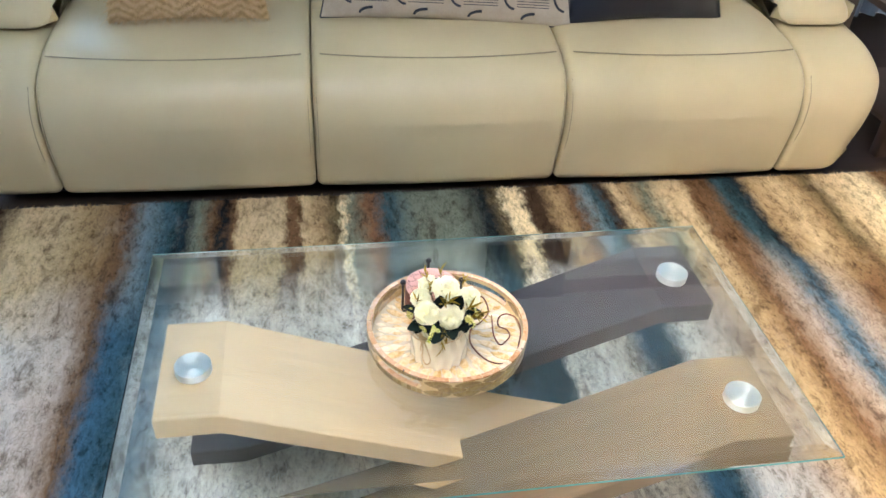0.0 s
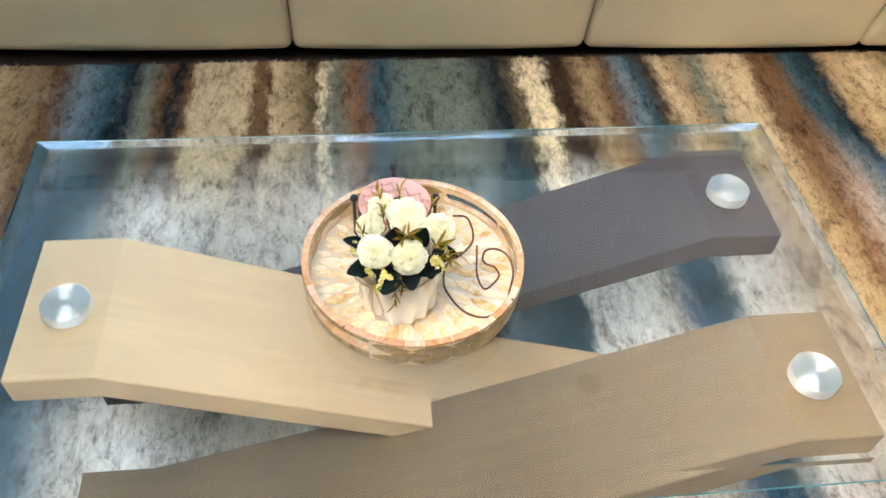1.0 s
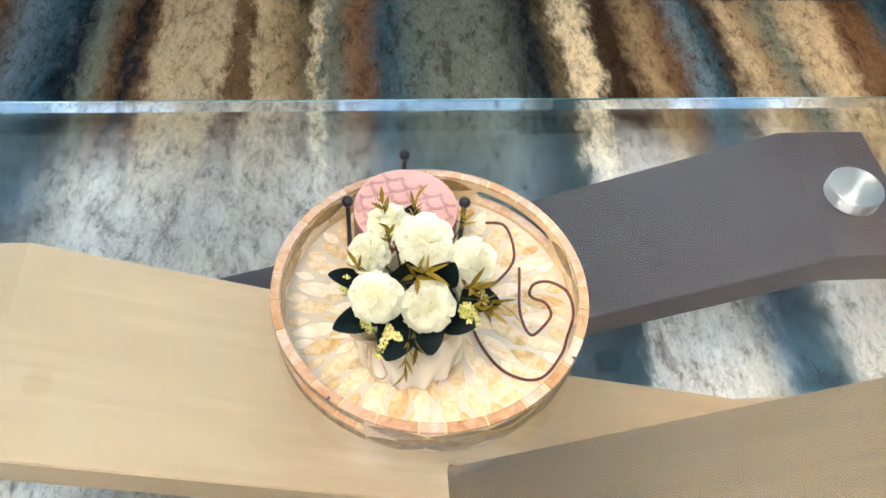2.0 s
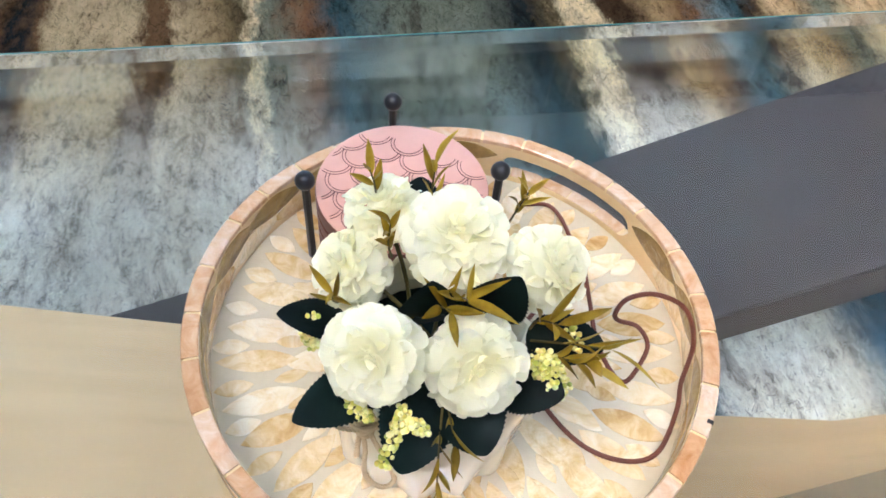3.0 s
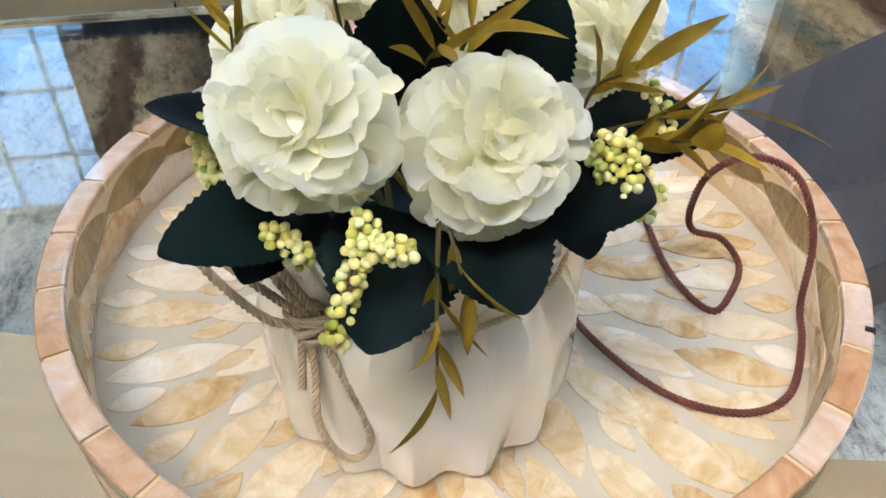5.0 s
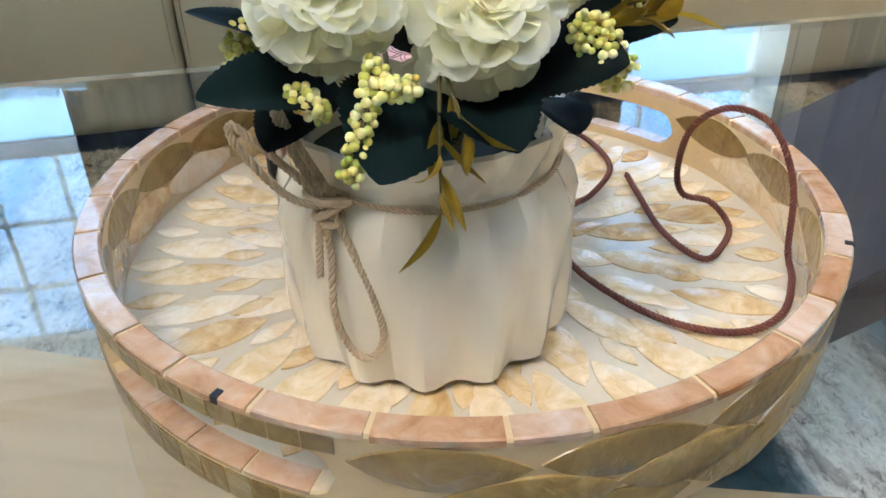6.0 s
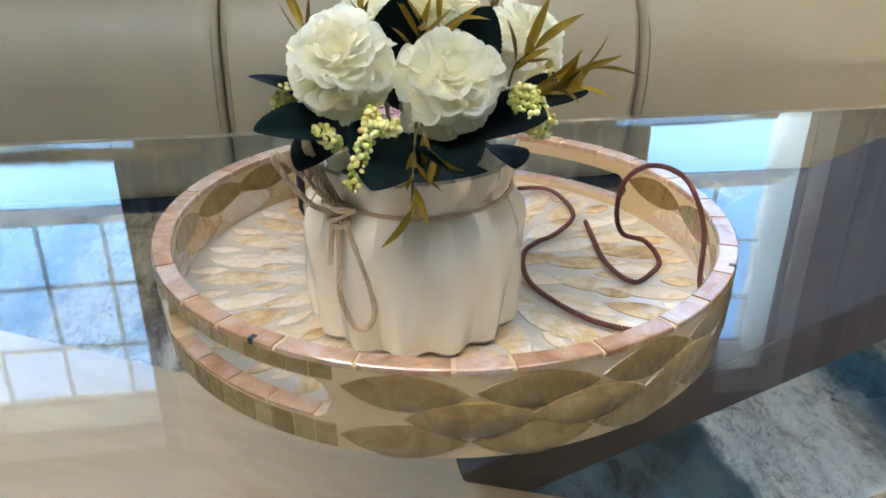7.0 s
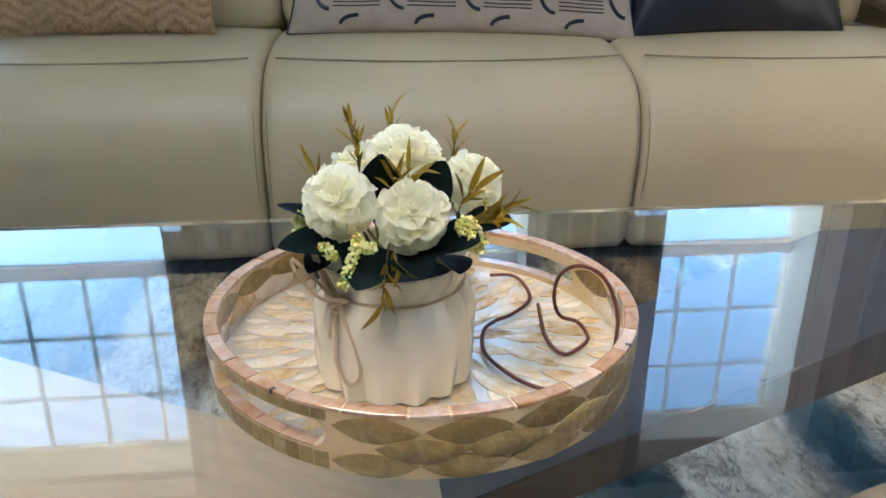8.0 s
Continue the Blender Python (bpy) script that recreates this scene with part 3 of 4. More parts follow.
# ---- rug ----
def rug():
    ob = thing("rug", (0.25, 0.1, -0.012), "shaggy abstract rug in cream, brown, teal and grey bands", "rug")
    x0, x1, y0, y1 = -1.95, 1.95, -1.75, 1.13
    nx, ny = 260, 190
    bm = bmesh.new()
    grid = []
    for j in range(ny + 1):
        row = []
        for i in range(nx + 1):
            x, y = x0 + (x1 - x0) * i / nx, y0 + (y1 - y0) * j / ny
            edge = min(i, nx - i, j, ny - j)
            z = 0.0 if edge == 0 else 0.022 + 0.004 * noise.noise(Vector((x * 30, y * 30, 0))) + 0.003 * noise.noise(Vector((x * 9, y * 9, 5)))
            row.append(bm.verts.new((x, y, z)))
        grid.append(row)
    for a, b in zip(grid, grid[1:]):
        for i in range(nx):
            bm.faces.new((a[i], a[i + 1], b[i + 1], b[i]))
    bm.faces.new([v for v in grid[0][::-1]] + [r[0] for r in grid[1:]] + grid[-1][1:] + [r[-1] for r in grid[-2:0:-1]])
    part("backing", bm, RUG, ob)
    rng = np.random.default_rng(4)
    n = 240000
    px, py = rng.uniform(x0, x1, n), rng.uniform(-0.75, y1 - 0.01, n)
    a, lean = rng.uniform(0, 2 * np.pi, n), rng.uniform(0.010, 0.020, n)
    b2, hgt, wid = rng.uniform(0, 2 * np.pi, n), rng.uniform(0.006, 0.010, n), rng.uniform(0.0016, 0.0036, n)
    foot = 0.018
    v = np.empty((n, 3, 3))
    v[:, 0] = np.stack([px - wid * np.cos(a), py - wid * np.sin(a), np.full(n, foot)], 1)
    v[:, 1] = np.stack([px + wid * np.cos(a), py + wid * np.sin(a), np.full(n, foot)], 1)
    v[:, 2] = np.stack([px + lean * np.cos(b2), py + lean * np.sin(b2), foot + hgt], 1)
    down = np.cross(v[:, 1] - v[:, 0], v[:, 2] - v[:, 0])[:, 2] < 0
    v[down] = v[down][:, [1, 0, 2]]
    me = bpy.data.meshes.new("shag")
    me.vertices.add(3 * n)
    me.vertices.foreach_set("co", v.ravel())
    me.loops.add(3 * n)
    me.loops.foreach_set("vertex_index", np.arange(3 * n))
    me.polygons.add(n)
    me.polygons.foreach_set("loop_start", np.arange(0, 3 * n, 3))
    me.update()
    up = np.stack([np.cos(b2) * lean * 12, np.sin(b2) * lean * 12, np.full(n, 1.0)], 1)
    up /= np.linalg.norm(up, axis=1)[:, None]
    me.normals_split_custom_set(np.repeat(up, 3, axis=0).tolist())
    me.materials.append(RUG)
    pile = new("shag", me)
    pile.parent = ob
    pile["kind"] = "stuff"


rug()

# ---- sofa ----
SOFA_AT, SOFA_TURN = (0.15, 1.185, -0.012), -1.1
SEAMS = (-1.26, -0.425, 0.418, 1.27)   # along the sofa, from its middle


def sofa():
    s = thing("sofa", SOFA_AT, "cream leather three-seat recliner sofa with rounded fronts", "sofa", turn=SOFA_TURN)
    seat_profile = [(0.042, 0.056), (0.015, 0.15), (-0.008, 0.27), (0.0, 0.37), (0.044, 0.445), (0.12, 0.485), (0.22, 0.508), (0.40, 0.518),
                    (0.60, 0.508), (0.72, 0.48), (0.74, 0.30), (0.72, 0.10), (0.40, 0.055), (0.12, 0.050)]

    def crown(c, y, z):
        return 0.012 * (1 - c * c) if z > 0.3 else 0.006 * (1 - c * c)

    for a, b in zip(SEAMS, SEAMS[1:]):
        seat = part("seat", upholstered(seat_profile, a + 0.0015, b - 0.0015, 0.026, crown=crown), LEATHER, s, sharp=80)
        line = []
        for k in range(31):
            c = 2 * k / 30 - 1
            sag = 1 - c * c
            line.append((a + 0.03 + (b - a - 0.06) * k / 30, 0.128 - 0.022 * sag, 0.497 - 0.007 * sag + 0.004))
        part("stitching", tube(line, 0.0022, 5), THREAD, seat)
        for x in (a + 0.014, b - 0.014):
            up = [(x, y - 0.004, z) for y, z in ((0.048, 0.09), (0.024, 0.16), (-0.002, 0.27), (0.006, 0.37), (0.049, 0.44))]
            part("stitching", tube(smooth_line(up, 5), 0.0014, 4), THREAD, seat)
    back_profile = [(0.70, 0.47), (0.60, 0.53), (0.60, 0.66), (0.66, 0.80), (0.74, 0.93), (0.84, 0.985), (0.95, 0.95), (0.98, 0.70), (0.96, 0.30), (0.80, 0.30)]
    for a, b in zip(SEAMS, SEAMS[1:]):
        part("backrest", upholstered(back_profile, a + 0.002, b - 0.002, 0.05, crown=lambda c, y, z: 0.02 * (1 - c * c) if y < 0.8 else 0), LEATHER, s, sharp=80)
    for side in (-1, 1):
        a = SEAMS[0] - 0.27 if side < 0 else SEAMS[-1] + 0.002
        b = SEAMS[0] - 0.002 if side < 0 else SEAMS[-1] + 0.27
        bm = upholstered(seat_profile, a, b, 0.028, crown=lambda c, y, z, d=side: -0.055 * max(0, d * c) ** 4)
        inner_x = b if side < 0 else a
        for v in bm.verts:
            v.co.x += side * 0.055 * abs(v.co.x - inner_x) / (b - a) * (max(0.0, v.co.z) / 0.5) ** 1.2
        part("arm_panel", bm, LEATHER, s, sharp=80)
        x = SEAMS[0] - 0.016 if side < 0 else SEAMS[-1] + 0.016
        part("stitching", tube(smooth_line([(x, y - 0.003, z) for y, z in ((0.048, 0.09), (0.024, 0.16), (-0.002, 0.27), (0.006, 0.37), (0.049, 0.44))], 5), 0.0014, 4), THREAD, s)
        pad = [(0.27, 0.55), (0.30, 0.52), (0.50, 0.51), (0.9, 0.52), (0.92, 0.60), (0.85, 0.70), (0.6, 0.68), (0.42, 0.64), (0.31, 0.60)]
        part("arm_pad", upholstered(pad, a - 0.03 if side > 0 else a + 0.0, b if side > 0 else b + 0.03, 0.07), LEATHER, s, sharp=80)
    part("base", box(SEAMS[0] - 0.2, SEAMS[-1] + 0.2, 0.09, 0.93, 0.025, 0.09, 0.01), BLACK_CLOTH, s, "black fabric base")
    for x in (SEAMS[0] - 0.15, SEAMS[-1] + 0.15):
        for y in (0.14, 0.86):
            part("foot", box(x - 0.03, x + 0.03, y - 0.03, y + 0.03, 0.0, 0.03, 0.004), BLACK, s)


sofa()

# ---- coffee table ----
TOP, LONG, DEEP0, DEEP1 = 0.45, 0.647, -0.334, 0.372


def coffee_table():
    t = thing("coffee_table", (0, 0, 0), "glass coffee table on crossed wooden planks", "coffee table")
    z0, ze, z1, w = TOP - 0.012, TOP - 0.0055, TOP, 0.028
    x, a, b = LONG, DEEP0, DEEP1

    def rect(i, z):
        return [(-x + i, a + i, z), (x - i, a + i, z), (x - i, b - i, z), (-x + i, b - i, z)]

    g = part("tabletop", loft([rect(0.0015, z0), rect(0, z0 + 0.0015), rect(0, ze), rect(w, z1)]), [GLASS, EDGE], t, "clear bevelled glass top", sharp=3)
    g.visible_shadow = False
    for p in g.data.polygons:
        if abs(p.normal.z) < 0.2:
            p.material_index = 1
    THICK, MID, HI, C0, C1 = 0.050, 0.222, 0.416, 0.475, 0.595

    def plank(name, mat, y0, y1, side, label, cut=None):
        """A plank that lies flat under the glass on one side, crosses down and lies flat on the rug on the other."""
        lo = 2 * MID - HI - 0.014
        top = [(-C1, HI), (-C0, HI), (0.0, MID), (C0, lo + THICK - 0.006), (C1, lo + THICK - 0.006)]
        rings = []
        for px, pz in top:
            low = pz - THICK
            ya, yb = (y0, y1) if (cut is None or px < -0.01) else cut
            rings.append((px, ya, yb, pz, low))
        if cut:
            rings.insert(2, (-0.002, y0, y1, MID + 0.001, MID - THICK))
        bm = bmesh.new()
        vs = []
        for px, ya, yb, hi, low in rings:
            vs.append([bm.verts.new((-side * px, yy, zz)) for yy, zz in ((ya, low), (yb, low), (yb, hi), (ya, hi))])
        for p, q in zip(vs, vs[1:]):
            for i in range(4):
                bm.faces.new((p[i], p[(i + 1) % 4], q[(i + 1) % 4], q[i]))
        bm.faces.new(vs[0][::-1])
        bm.faces.new(vs[-1])
        bmesh.ops.recalc_face_normals(bm, faces=bm.faces)
        bmesh.ops.bevel(bm, geom=[e for e in bm.edges if e.calc_face_angle(0) > 0.9], offset=0.0015, segments=2, affect="EDGES")
        return part(name, bm, mat, t, label, sharp=20)

    plank("plank", OAK, -0.097, 0.162, -1, "light oak veneer plank", cut=(-0.045, 0.105))
    plank("plank", WALNUT, -0.262, -0.050, 1, "brown veneer plank")
    plank("plank", ESPRESSO, 0.110, 0.326, 1, "dark brown veneer plank")
    ring = [(math.cos(2 * math.pi * k / 48), math.sin(2 * math.pi * k / 48)) for k in range(48)]
    for px, py in ((-0.53, 0.021), (0.53, 0.207), (0.528, -0.168)):
        d = part("disc", loft([[(r * c, r * s, z) for c, s in ring] for r, z in ((0.034, HI + 0.001), (0.035, HI + 0.002), (0.035, TOP - 0.0155), (0.034, TOP - 0.0145))]), STEEL, t, "brushed steel support disc", sharp=30)
        d.location = (px, py, 0)


coffee_table()

# ---- tray ----
TRAY = (-0.0292, 0.0332, TOP)
R_RIM, R_FOOT, T_WALL, H_TRAY, H_FLOOR = 0.1612, 0.1592, 0.0095, 0.047, 0.0125
SLOTS = (radians(223), radians(46))
SLOT_HALF, SLOT_MID, SLOT_RISE = radians(20.5), 0.0265, 0.0095


def slot_rise(a):
    """Half the height of a handle's slot at an angle round the tray."""
    best = 0.0
    for c in SLOTS:
        d = abs((a - c + math.pi) % (2 * math.pi) - math.pi)
        if d < SLOT_HALF:
            end = (SLOT_HALF - d) * R_RIM
            best = SLOT_RISE * math.sqrt(max(0.0, 1 - max(0.0, 1 - end / SLOT_RISE) ** 2))
    return best


def outer(z):
    return R_FOOT + (R_RIM - R_FOOT) * z / H_TRAY


def leaf_outline(long, wide, n=9):
    """A pointed oval, from tip to tip."""
    top = [(long * (i / n - 0.5), wide / 2 * math.sin(math.pi * i / n) ** 0.8) for i in range(n + 1)]
    return top + [(x, -y) for x, y in top[-2:0:-1]]


def flat_shell(long, wide, thick):
    pts = leaf_outline(long, wide)
    return loft([[(x, y, 0) for x, y in pts], [(x * 0.99, y * 0.97, thick * 0.7) for x, y in pts], [(x * 0.93, y * 0.85, thick) for x, y in pts]])


def wall_shell(long, wide, radius, thick, slope):
    """A pointed oval bent round an upright wall; thick < 0 lays it on the inside."""
    pts = leaf_outline(long, wide)
    rings = []
    for k, t in ((1.0, 0.0), (0.98, thick * 0.7), (0.9, thick)):
        ring = []
        for x, z in pts:
            a, r = x * k / radius, radius + slope * z + t
            ring.append((r * math.cos(a), r * math.sin(a), z * k))
        rings.append(ring)
    return loft(rings)


def piece(name, mesh, mats, parent, m):
    ob = new(name, mesh)
    if mats and not mesh.materials:
        mesh.materials.append(mats)
    ob.parent = parent
    ob.matrix_basis = m
    return ob


def to_mesh(name, bm, mat, sharp=40):
    me = bpy.data.meshes.new(name)
    bmesh.ops.recalc_face_normals(bm, faces=bm.faces)
    bm.to_mesh(me)
    bm.free()
    me.materials.append(mat)
    for p in me.polygons:
        p.use_smooth = True
    me.set_sharp_from_angle(angle=radians(sharp))
    return me


def tray():
    t = thing("tray", TRAY, "round mother-of-pearl inlaid tray with handle slots", "tray")
    n = 288
    angles = [2 * math.pi * k / n for k in range(n)]
    low, high = [[] for _ in range(6)], [[] for _ in range(6)]
    for a in angles:
        c, s, h = math.cos(a), math.sin(a), slot_rise(a)
        zl, zh = SLOT_MID - h, SLOT_MID + h
        e = 0.0008
        for rings, prof in ((low, ((outer(0) - T_WALL, 0.002), (outer(0) - 0.0015, 0.0), (outer(0.0015), 0.0015), (outer(zl), zl - (e if h else 0)), (outer(zl) - e, zl), (outer(zl) - T_WALL, zl))),
                            (high, ((outer(zh) - T_WALL, zh), (outer(zh) - e, zh), (outer(zh), zh + (e if h else 0)), (outer(H_TRAY), H_TRAY - 0.001), (outer(H_TRAY) - 0.001, H_TRAY), (outer(H_TRAY) - T_WALL, H_TRAY)))):
            for ring, (r, z) in zip(rings, prof):
                ring.append((r * c, r * s, z))
    bm = loft(low + [low[0]], True, False)
    loft(high + [high[0]], True, False, bm)
    bmesh.ops.remove_doubles(bm, verts=bm.verts, dist=1e-6)
    wall = part("wall", bm, TAN_RESIN, t, "tan resin rim wall", sharp=35)
    disc = [(math.cos(a), math.sin(a)) for a in angles[::4]]
    rr = outer(0) - T_WALL + 0.001
    floor = part("tray_floor", loft([[(r * c, r * s, z) for c, s in disc] for r, z in ((rr, 0.003), (rr, H_FLOOR), (rr * 0.5, H_FLOOR), (0.004, H_FLOOR))]), RESIN, t, "glossy cream resin base")
    for k in range(4):
        a = math.pi / 4 + k * math.pi / 2 + 0.12
        part("rubber_foot", loft([[(0.139 * math.cos(a) + r * c, 0.139 * math.sin(a) + r * s, z) for c, s in disc[::4]] for r, z in ((0.005, 0.0003), (0.005, 0.004))]), BLACK, t)
    rng = random.Random(8)
    # inlay of the floor, in rings of pointed ovals that point outwards
    for radius, long, wide, count, turn in ((0.120, 0.050, 0.0175, 30, 0.0), (0.084, 0.048, 0.0170, 21, 0.17), (0.050, 0.044, 0.0160, 13, 0.0), (0.1370, 0.024, 0.0120, 30, 0.105), (0.1010, 0.022, 0.0090, 30, 0.105), (0.020, 0.030, 0.014, 6, 0.3)):
        me = to_mesh("shell", flat_shell(long, wide, 0.0009), PEARL)
        for k in range(count):
            a = 2 * math.pi * k / count + turn + rng.uniform(-0.02, 0.02)
            r = radius + rng.uniform(-0.002, 0.002)
            m = pose(r * math.cos(a), r * math.sin(a), H_FLOOR - 0.0002, rng.uniform(-1.2, 1.2), rng.uniform(-0.9, 0.9), math.degrees(a) + rng.uniform(-7, 7))
            piece("shell", me, None, floor, m @ Matrix.Diagonal((rng.uniform(0.9, 1.06), rng.uniform(0.9, 1.1), 1, 1)))
    # inlay of the wall, outside and inside
    slope = (R_RIM - R_FOOT) / H_TRAY
    for z, long, wide, count, turn in ((0.0350, 0.0555, 0.0188, 16, 0.0), (0.0220, 0.0575, 0.0188, 16, 0.19), (0.0098, 0.0555, 0.0182, 16, 0.02)):
        out_me = to_mesh("shell", wall_shell(long, wide, outer(z), 0.0013 if 0.02 < z < 0.03 else 0.0008, slope), AMBER_PEARL)
        in_me = to_mesh("shell", wall_shell(long, wide * 0.9, outer(z) - T_WALL, -0.0007, slope), AMBER_PEARL if z > 0.03 else PEARL)
        for slot, nxt in ((SLOTS[0], SLOTS[1] + 2 * math.pi), (SLOTS[1], SLOTS[0])):
            first, last = slot + SLOT_HALF + 0.03, nxt - SLOT_HALF - 0.03
            middle = 0.02 < z < 0.03
            step = (last - first) / 7
            for k in range(6 if middle else 7):
                a = first + step * (k + (1.0 if middle else 0.5)) + rng.uniform(-0.012, 0.012)
                m = pose(0, 0, z, 0, 0, math.degrees(a))
                piece("shell", out_me, None, wall, m @ pose(0, 0, 0, rng.uniform(-2, 2), 0, 0))
                if z > 0.02:
                    piece("shell", in_me, None, wall, m)
    # small square chips above and below the slots
    for c in SLOTS:
        for i in range(-5, 6):
            for zc, hh in ((0.0415, 0.0036), (0.0085, 0.0062)):
                a = c + i * SLOT_HALF * 2 / 10.6
                w = SLOT_HALF / 10.6 * 0.92
                bm = bmesh.new()
                rings = []
                for t2 in (0.0, 0.0007):
                    rings.append([((outer(z) + t2) * math.cos(b), (outer(z) + t2) * math.sin(b), z) for b, z in ((a - w, zc - hh), (a + w, zc - hh), (a + w, zc + hh), (a - w, zc + hh))])
                part("chip", loft(rings, bm=bm), AMBER_PEARL, wall, sharp=20)
    # rosy chips along the rim and the sills of the slots
    count = 29
    joints = [2 * math.pi * k / count + rng.uniform(-0.035, 0.035) for k in range(count)]
    for k in range(count):
        a0 = joints[k]
        a1 = (joints[k + 1] if k + 1 < count else joints[0] + 2 * math.pi) - 0.013
        rings = []
        for i in range(7):
            a = a0 + (a1 - a0) * i / 6
            o, h = R_RIM + 0.0004, H_TRAY
            rings.append([(r * math.cos(a), r * math.sin(a), z) for r, z in ((o - T_WALL - 0.0006, h - 0.003), (o, h - 0.0022), (o, h + 0.0004), (o - 0.0006, h + 0.0009), (o - T_WALL + 0.0002, h + 0.0009), (o - T_WALL - 0.0006, h + 0.0002))])
        part("rim_chip", loft(rings), PINK_PEARL, wall, sharp=30)
    for c in (radians(-34.5), radians(-129.8)):
        rings = []
        for i in range(4):
            a = c + 0.016 * (i / 3 - 0.5)
            rings.append([(r * math.cos(a), r * math.sin(a), z) for r, z in ((R_RIM - 0.0030 + 0.0006 * (i % 2), H_TRAY), (R_RIM + 0.0007, H_TRAY - 0.0016), (R_RIM + 0.0007, H_TRAY + 0.0012), (R_RIM - 0.0030, H_TRAY + 0.0013))])
        part("worn_spot", loft(rings), BLACK, wall, "dark chipped spot")
    for c in SLOTS:
        for i in range(4):
            a0, a1 = c + SLOT_HALF * 0.86 * (i / 2 - 1), c + SLOT_HALF * 0.86 * ((i + 1) / 2 - 1) - 0.006
            zl = SLOT_MID - SLOT_RISE
            rings = []
            for k in range(5):
                a = a0 + (a1 - a0) * k / 4
                o = outer(zl)
                rings.append([(r * math.cos(a), r * math.sin(a), z) for r, z in ((o - T_WALL + 0.0004, zl - 0.001), (o + 0.0003, zl - 0.001), (o + 0.0003, zl + 0.0006), (o - T_WALL + 0.0004, zl + 0.0006))])
            part("sill_chip", loft(rings), PINK_PEARL, wall, sharp=30)


tray()
TRAY_FLOOR = TOP + H_FLOOR + 0.0008

# ---- vase ----
VASE = (-0.053, -0.0155, TRAY_FLOOR)


def vase():
    v = thing("vase", VASE, "white glazed faceted ceramic pot tied with jute twine", "vase")
    lobes = 14
    n = lobes * 8
    rows = [(0.0, 0.0490, 0.0026, 0.0), (0.003, 0.0518, 0.0028, 0.0), (0.012, 0.0535, 0.0026, 0.0), (0.028, 0.0550, 0.0016, 0.0), (0.045, 0.0557, 0.0009, 0.5), (0.058, 0.0552, 0.0020, 1.0),
            (0.066, 0.0525, 0.0024, 1.0), (0.0715, 0.0490, 0.0016, 1.0), (0.0745, 0.0476, 0.0010, 1.0), (0.079, 0.0486, 0.0014, 0.5), (0.085, 0.0500, 0.0024, 0.0), (0.0895, 0.0506, 0.0030, 0.0), (0.0908, 0.0495, 0.0030, 0.0),
            (0.0895, 0.0475, 0.0026, 0.0), (0.080, 0.0440, 0.0008, 0.0), (0.070, 0.0450, 0.0, 0.0), (0.055, 0.0450, 0.0, 0.0)]
    rings = []
    for z, r, amp, ph in rows:
        ring = []
        for k in range(n):
            a = 2 * math.pi * k / n
            u = (lobes * a / math.pi + ph) % 2
            tri = abs(1 - u) * 2 - 1
            soft = math.sin(tri * math.pi / 2) if z < 0.02 else tri
            bottom = 0.0016 * max(0.0, -soft) if z == 0.0 else 0.0
            lip = 0.0014 * tri if 0.083 < z else 0.0
            ring.append(((r + amp * soft) * math.cos(a), (r + amp * soft) * math.sin(a), z + bottom + lip))
        rings.append(ring)
    part("pot", loft(rings), CERAMIC, v, sharp=24)
    soil = [[(r * math.cos(2 * math.pi * k / 24), r * math.sin(2 * math.pi * k / 24), z) for k in range(24)] for r, z in ((0.0445, 0.066), (0.0445, 0.070), (0.01, 0.073))]
    part("foam", loft(soil), LEAF, v, "dark green filling")
    # twine round the neck, its knot, bow and hanging loop
    hoop = [(0.0490 * math.cos(a), 0.0490 * math.sin(a), 0.0740 + 0.0012 * math.sin(2 * a + 1)) for a in (2 * math.pi * k / 160 for k in range(161))]
    rope_parts("twine_strand", hoop, 0.00115, 0.006, TWINE, v)
    kx, ky, kz = -0.0385, -0.0350, 0.0735
    for i in range(4):
        loop = [(kx + 0.0052 * math.cos(a) * (0.7 + 0.2 * i), ky - 0.0022 + 0.0034 * math.sin(a), kz + (i - 1.5) * 0.0021 + 0.0022 * math.sin(a + i * 1.7)) for a in (2 * math.pi * k / 26 for k in range(27))]
        part("knot_turn", tube(loop, 0.0014, 7), TWINE, v)

    def strand(pts, r=0.00135):
        rope_parts("twine_strand", resample(smooth_line(pts, 14), 0.0009), r, 0.006, TWINE, v)

    strand([(kx, ky - 0.003, kz), (kx - 0.010, ky - 0.003, kz + 0.013), (kx - 0.023, ky + 0.001, kz + 0.026), (kx - 0.027, ky + 0.002, kz + 0.0285), (kx - 0.025, ky - 0.001, kz + 0.022), (kx - 0.012, ky - 0.005, kz + 0.006), (kx + 0.001, ky - 0.004, kz)])
    strand([(kx + 0.001, ky - 0.003, kz), (kx - 0.007, ky - 0.001, kz + 0.014), (kx - 0.013, ky + 0.003, kz + 0.029), (kx - 0.0125, ky + 0.003, kz + 0.033), (kx - 0.009, ky + 0.001, kz + 0.024), (kx + 0.002, ky - 0.003, kz + 0.002)])
    strand([(kx - 0.002, ky - 0.004, kz - 0.002), (kx - 0.001, ky - 0.0075, kz - 0.016), (kx - 0.002, ky - 0.0115, kz - 0.036), (kx + 0.003, ky - 0.0125, kz - 0.052), (kx + 0.009, ky - 0.0135, kz - 0.055), (kx + 0.0135, ky - 0.0135, kz - 0.047), (kx + 0.011, ky - 0.0125, kz - 0.030), (kx + 0.005, ky - 0.0085, kz - 0.012), (kx + 0.001, ky - 0.004, kz)])
    strand([(kx - 0.003, ky - 0.003, kz - 0.001), (kx - 0.0045, ky - 0.0065, kz - 0.012), (kx - 0.0055, ky - 0.008, kz - 0.023)])


vase()

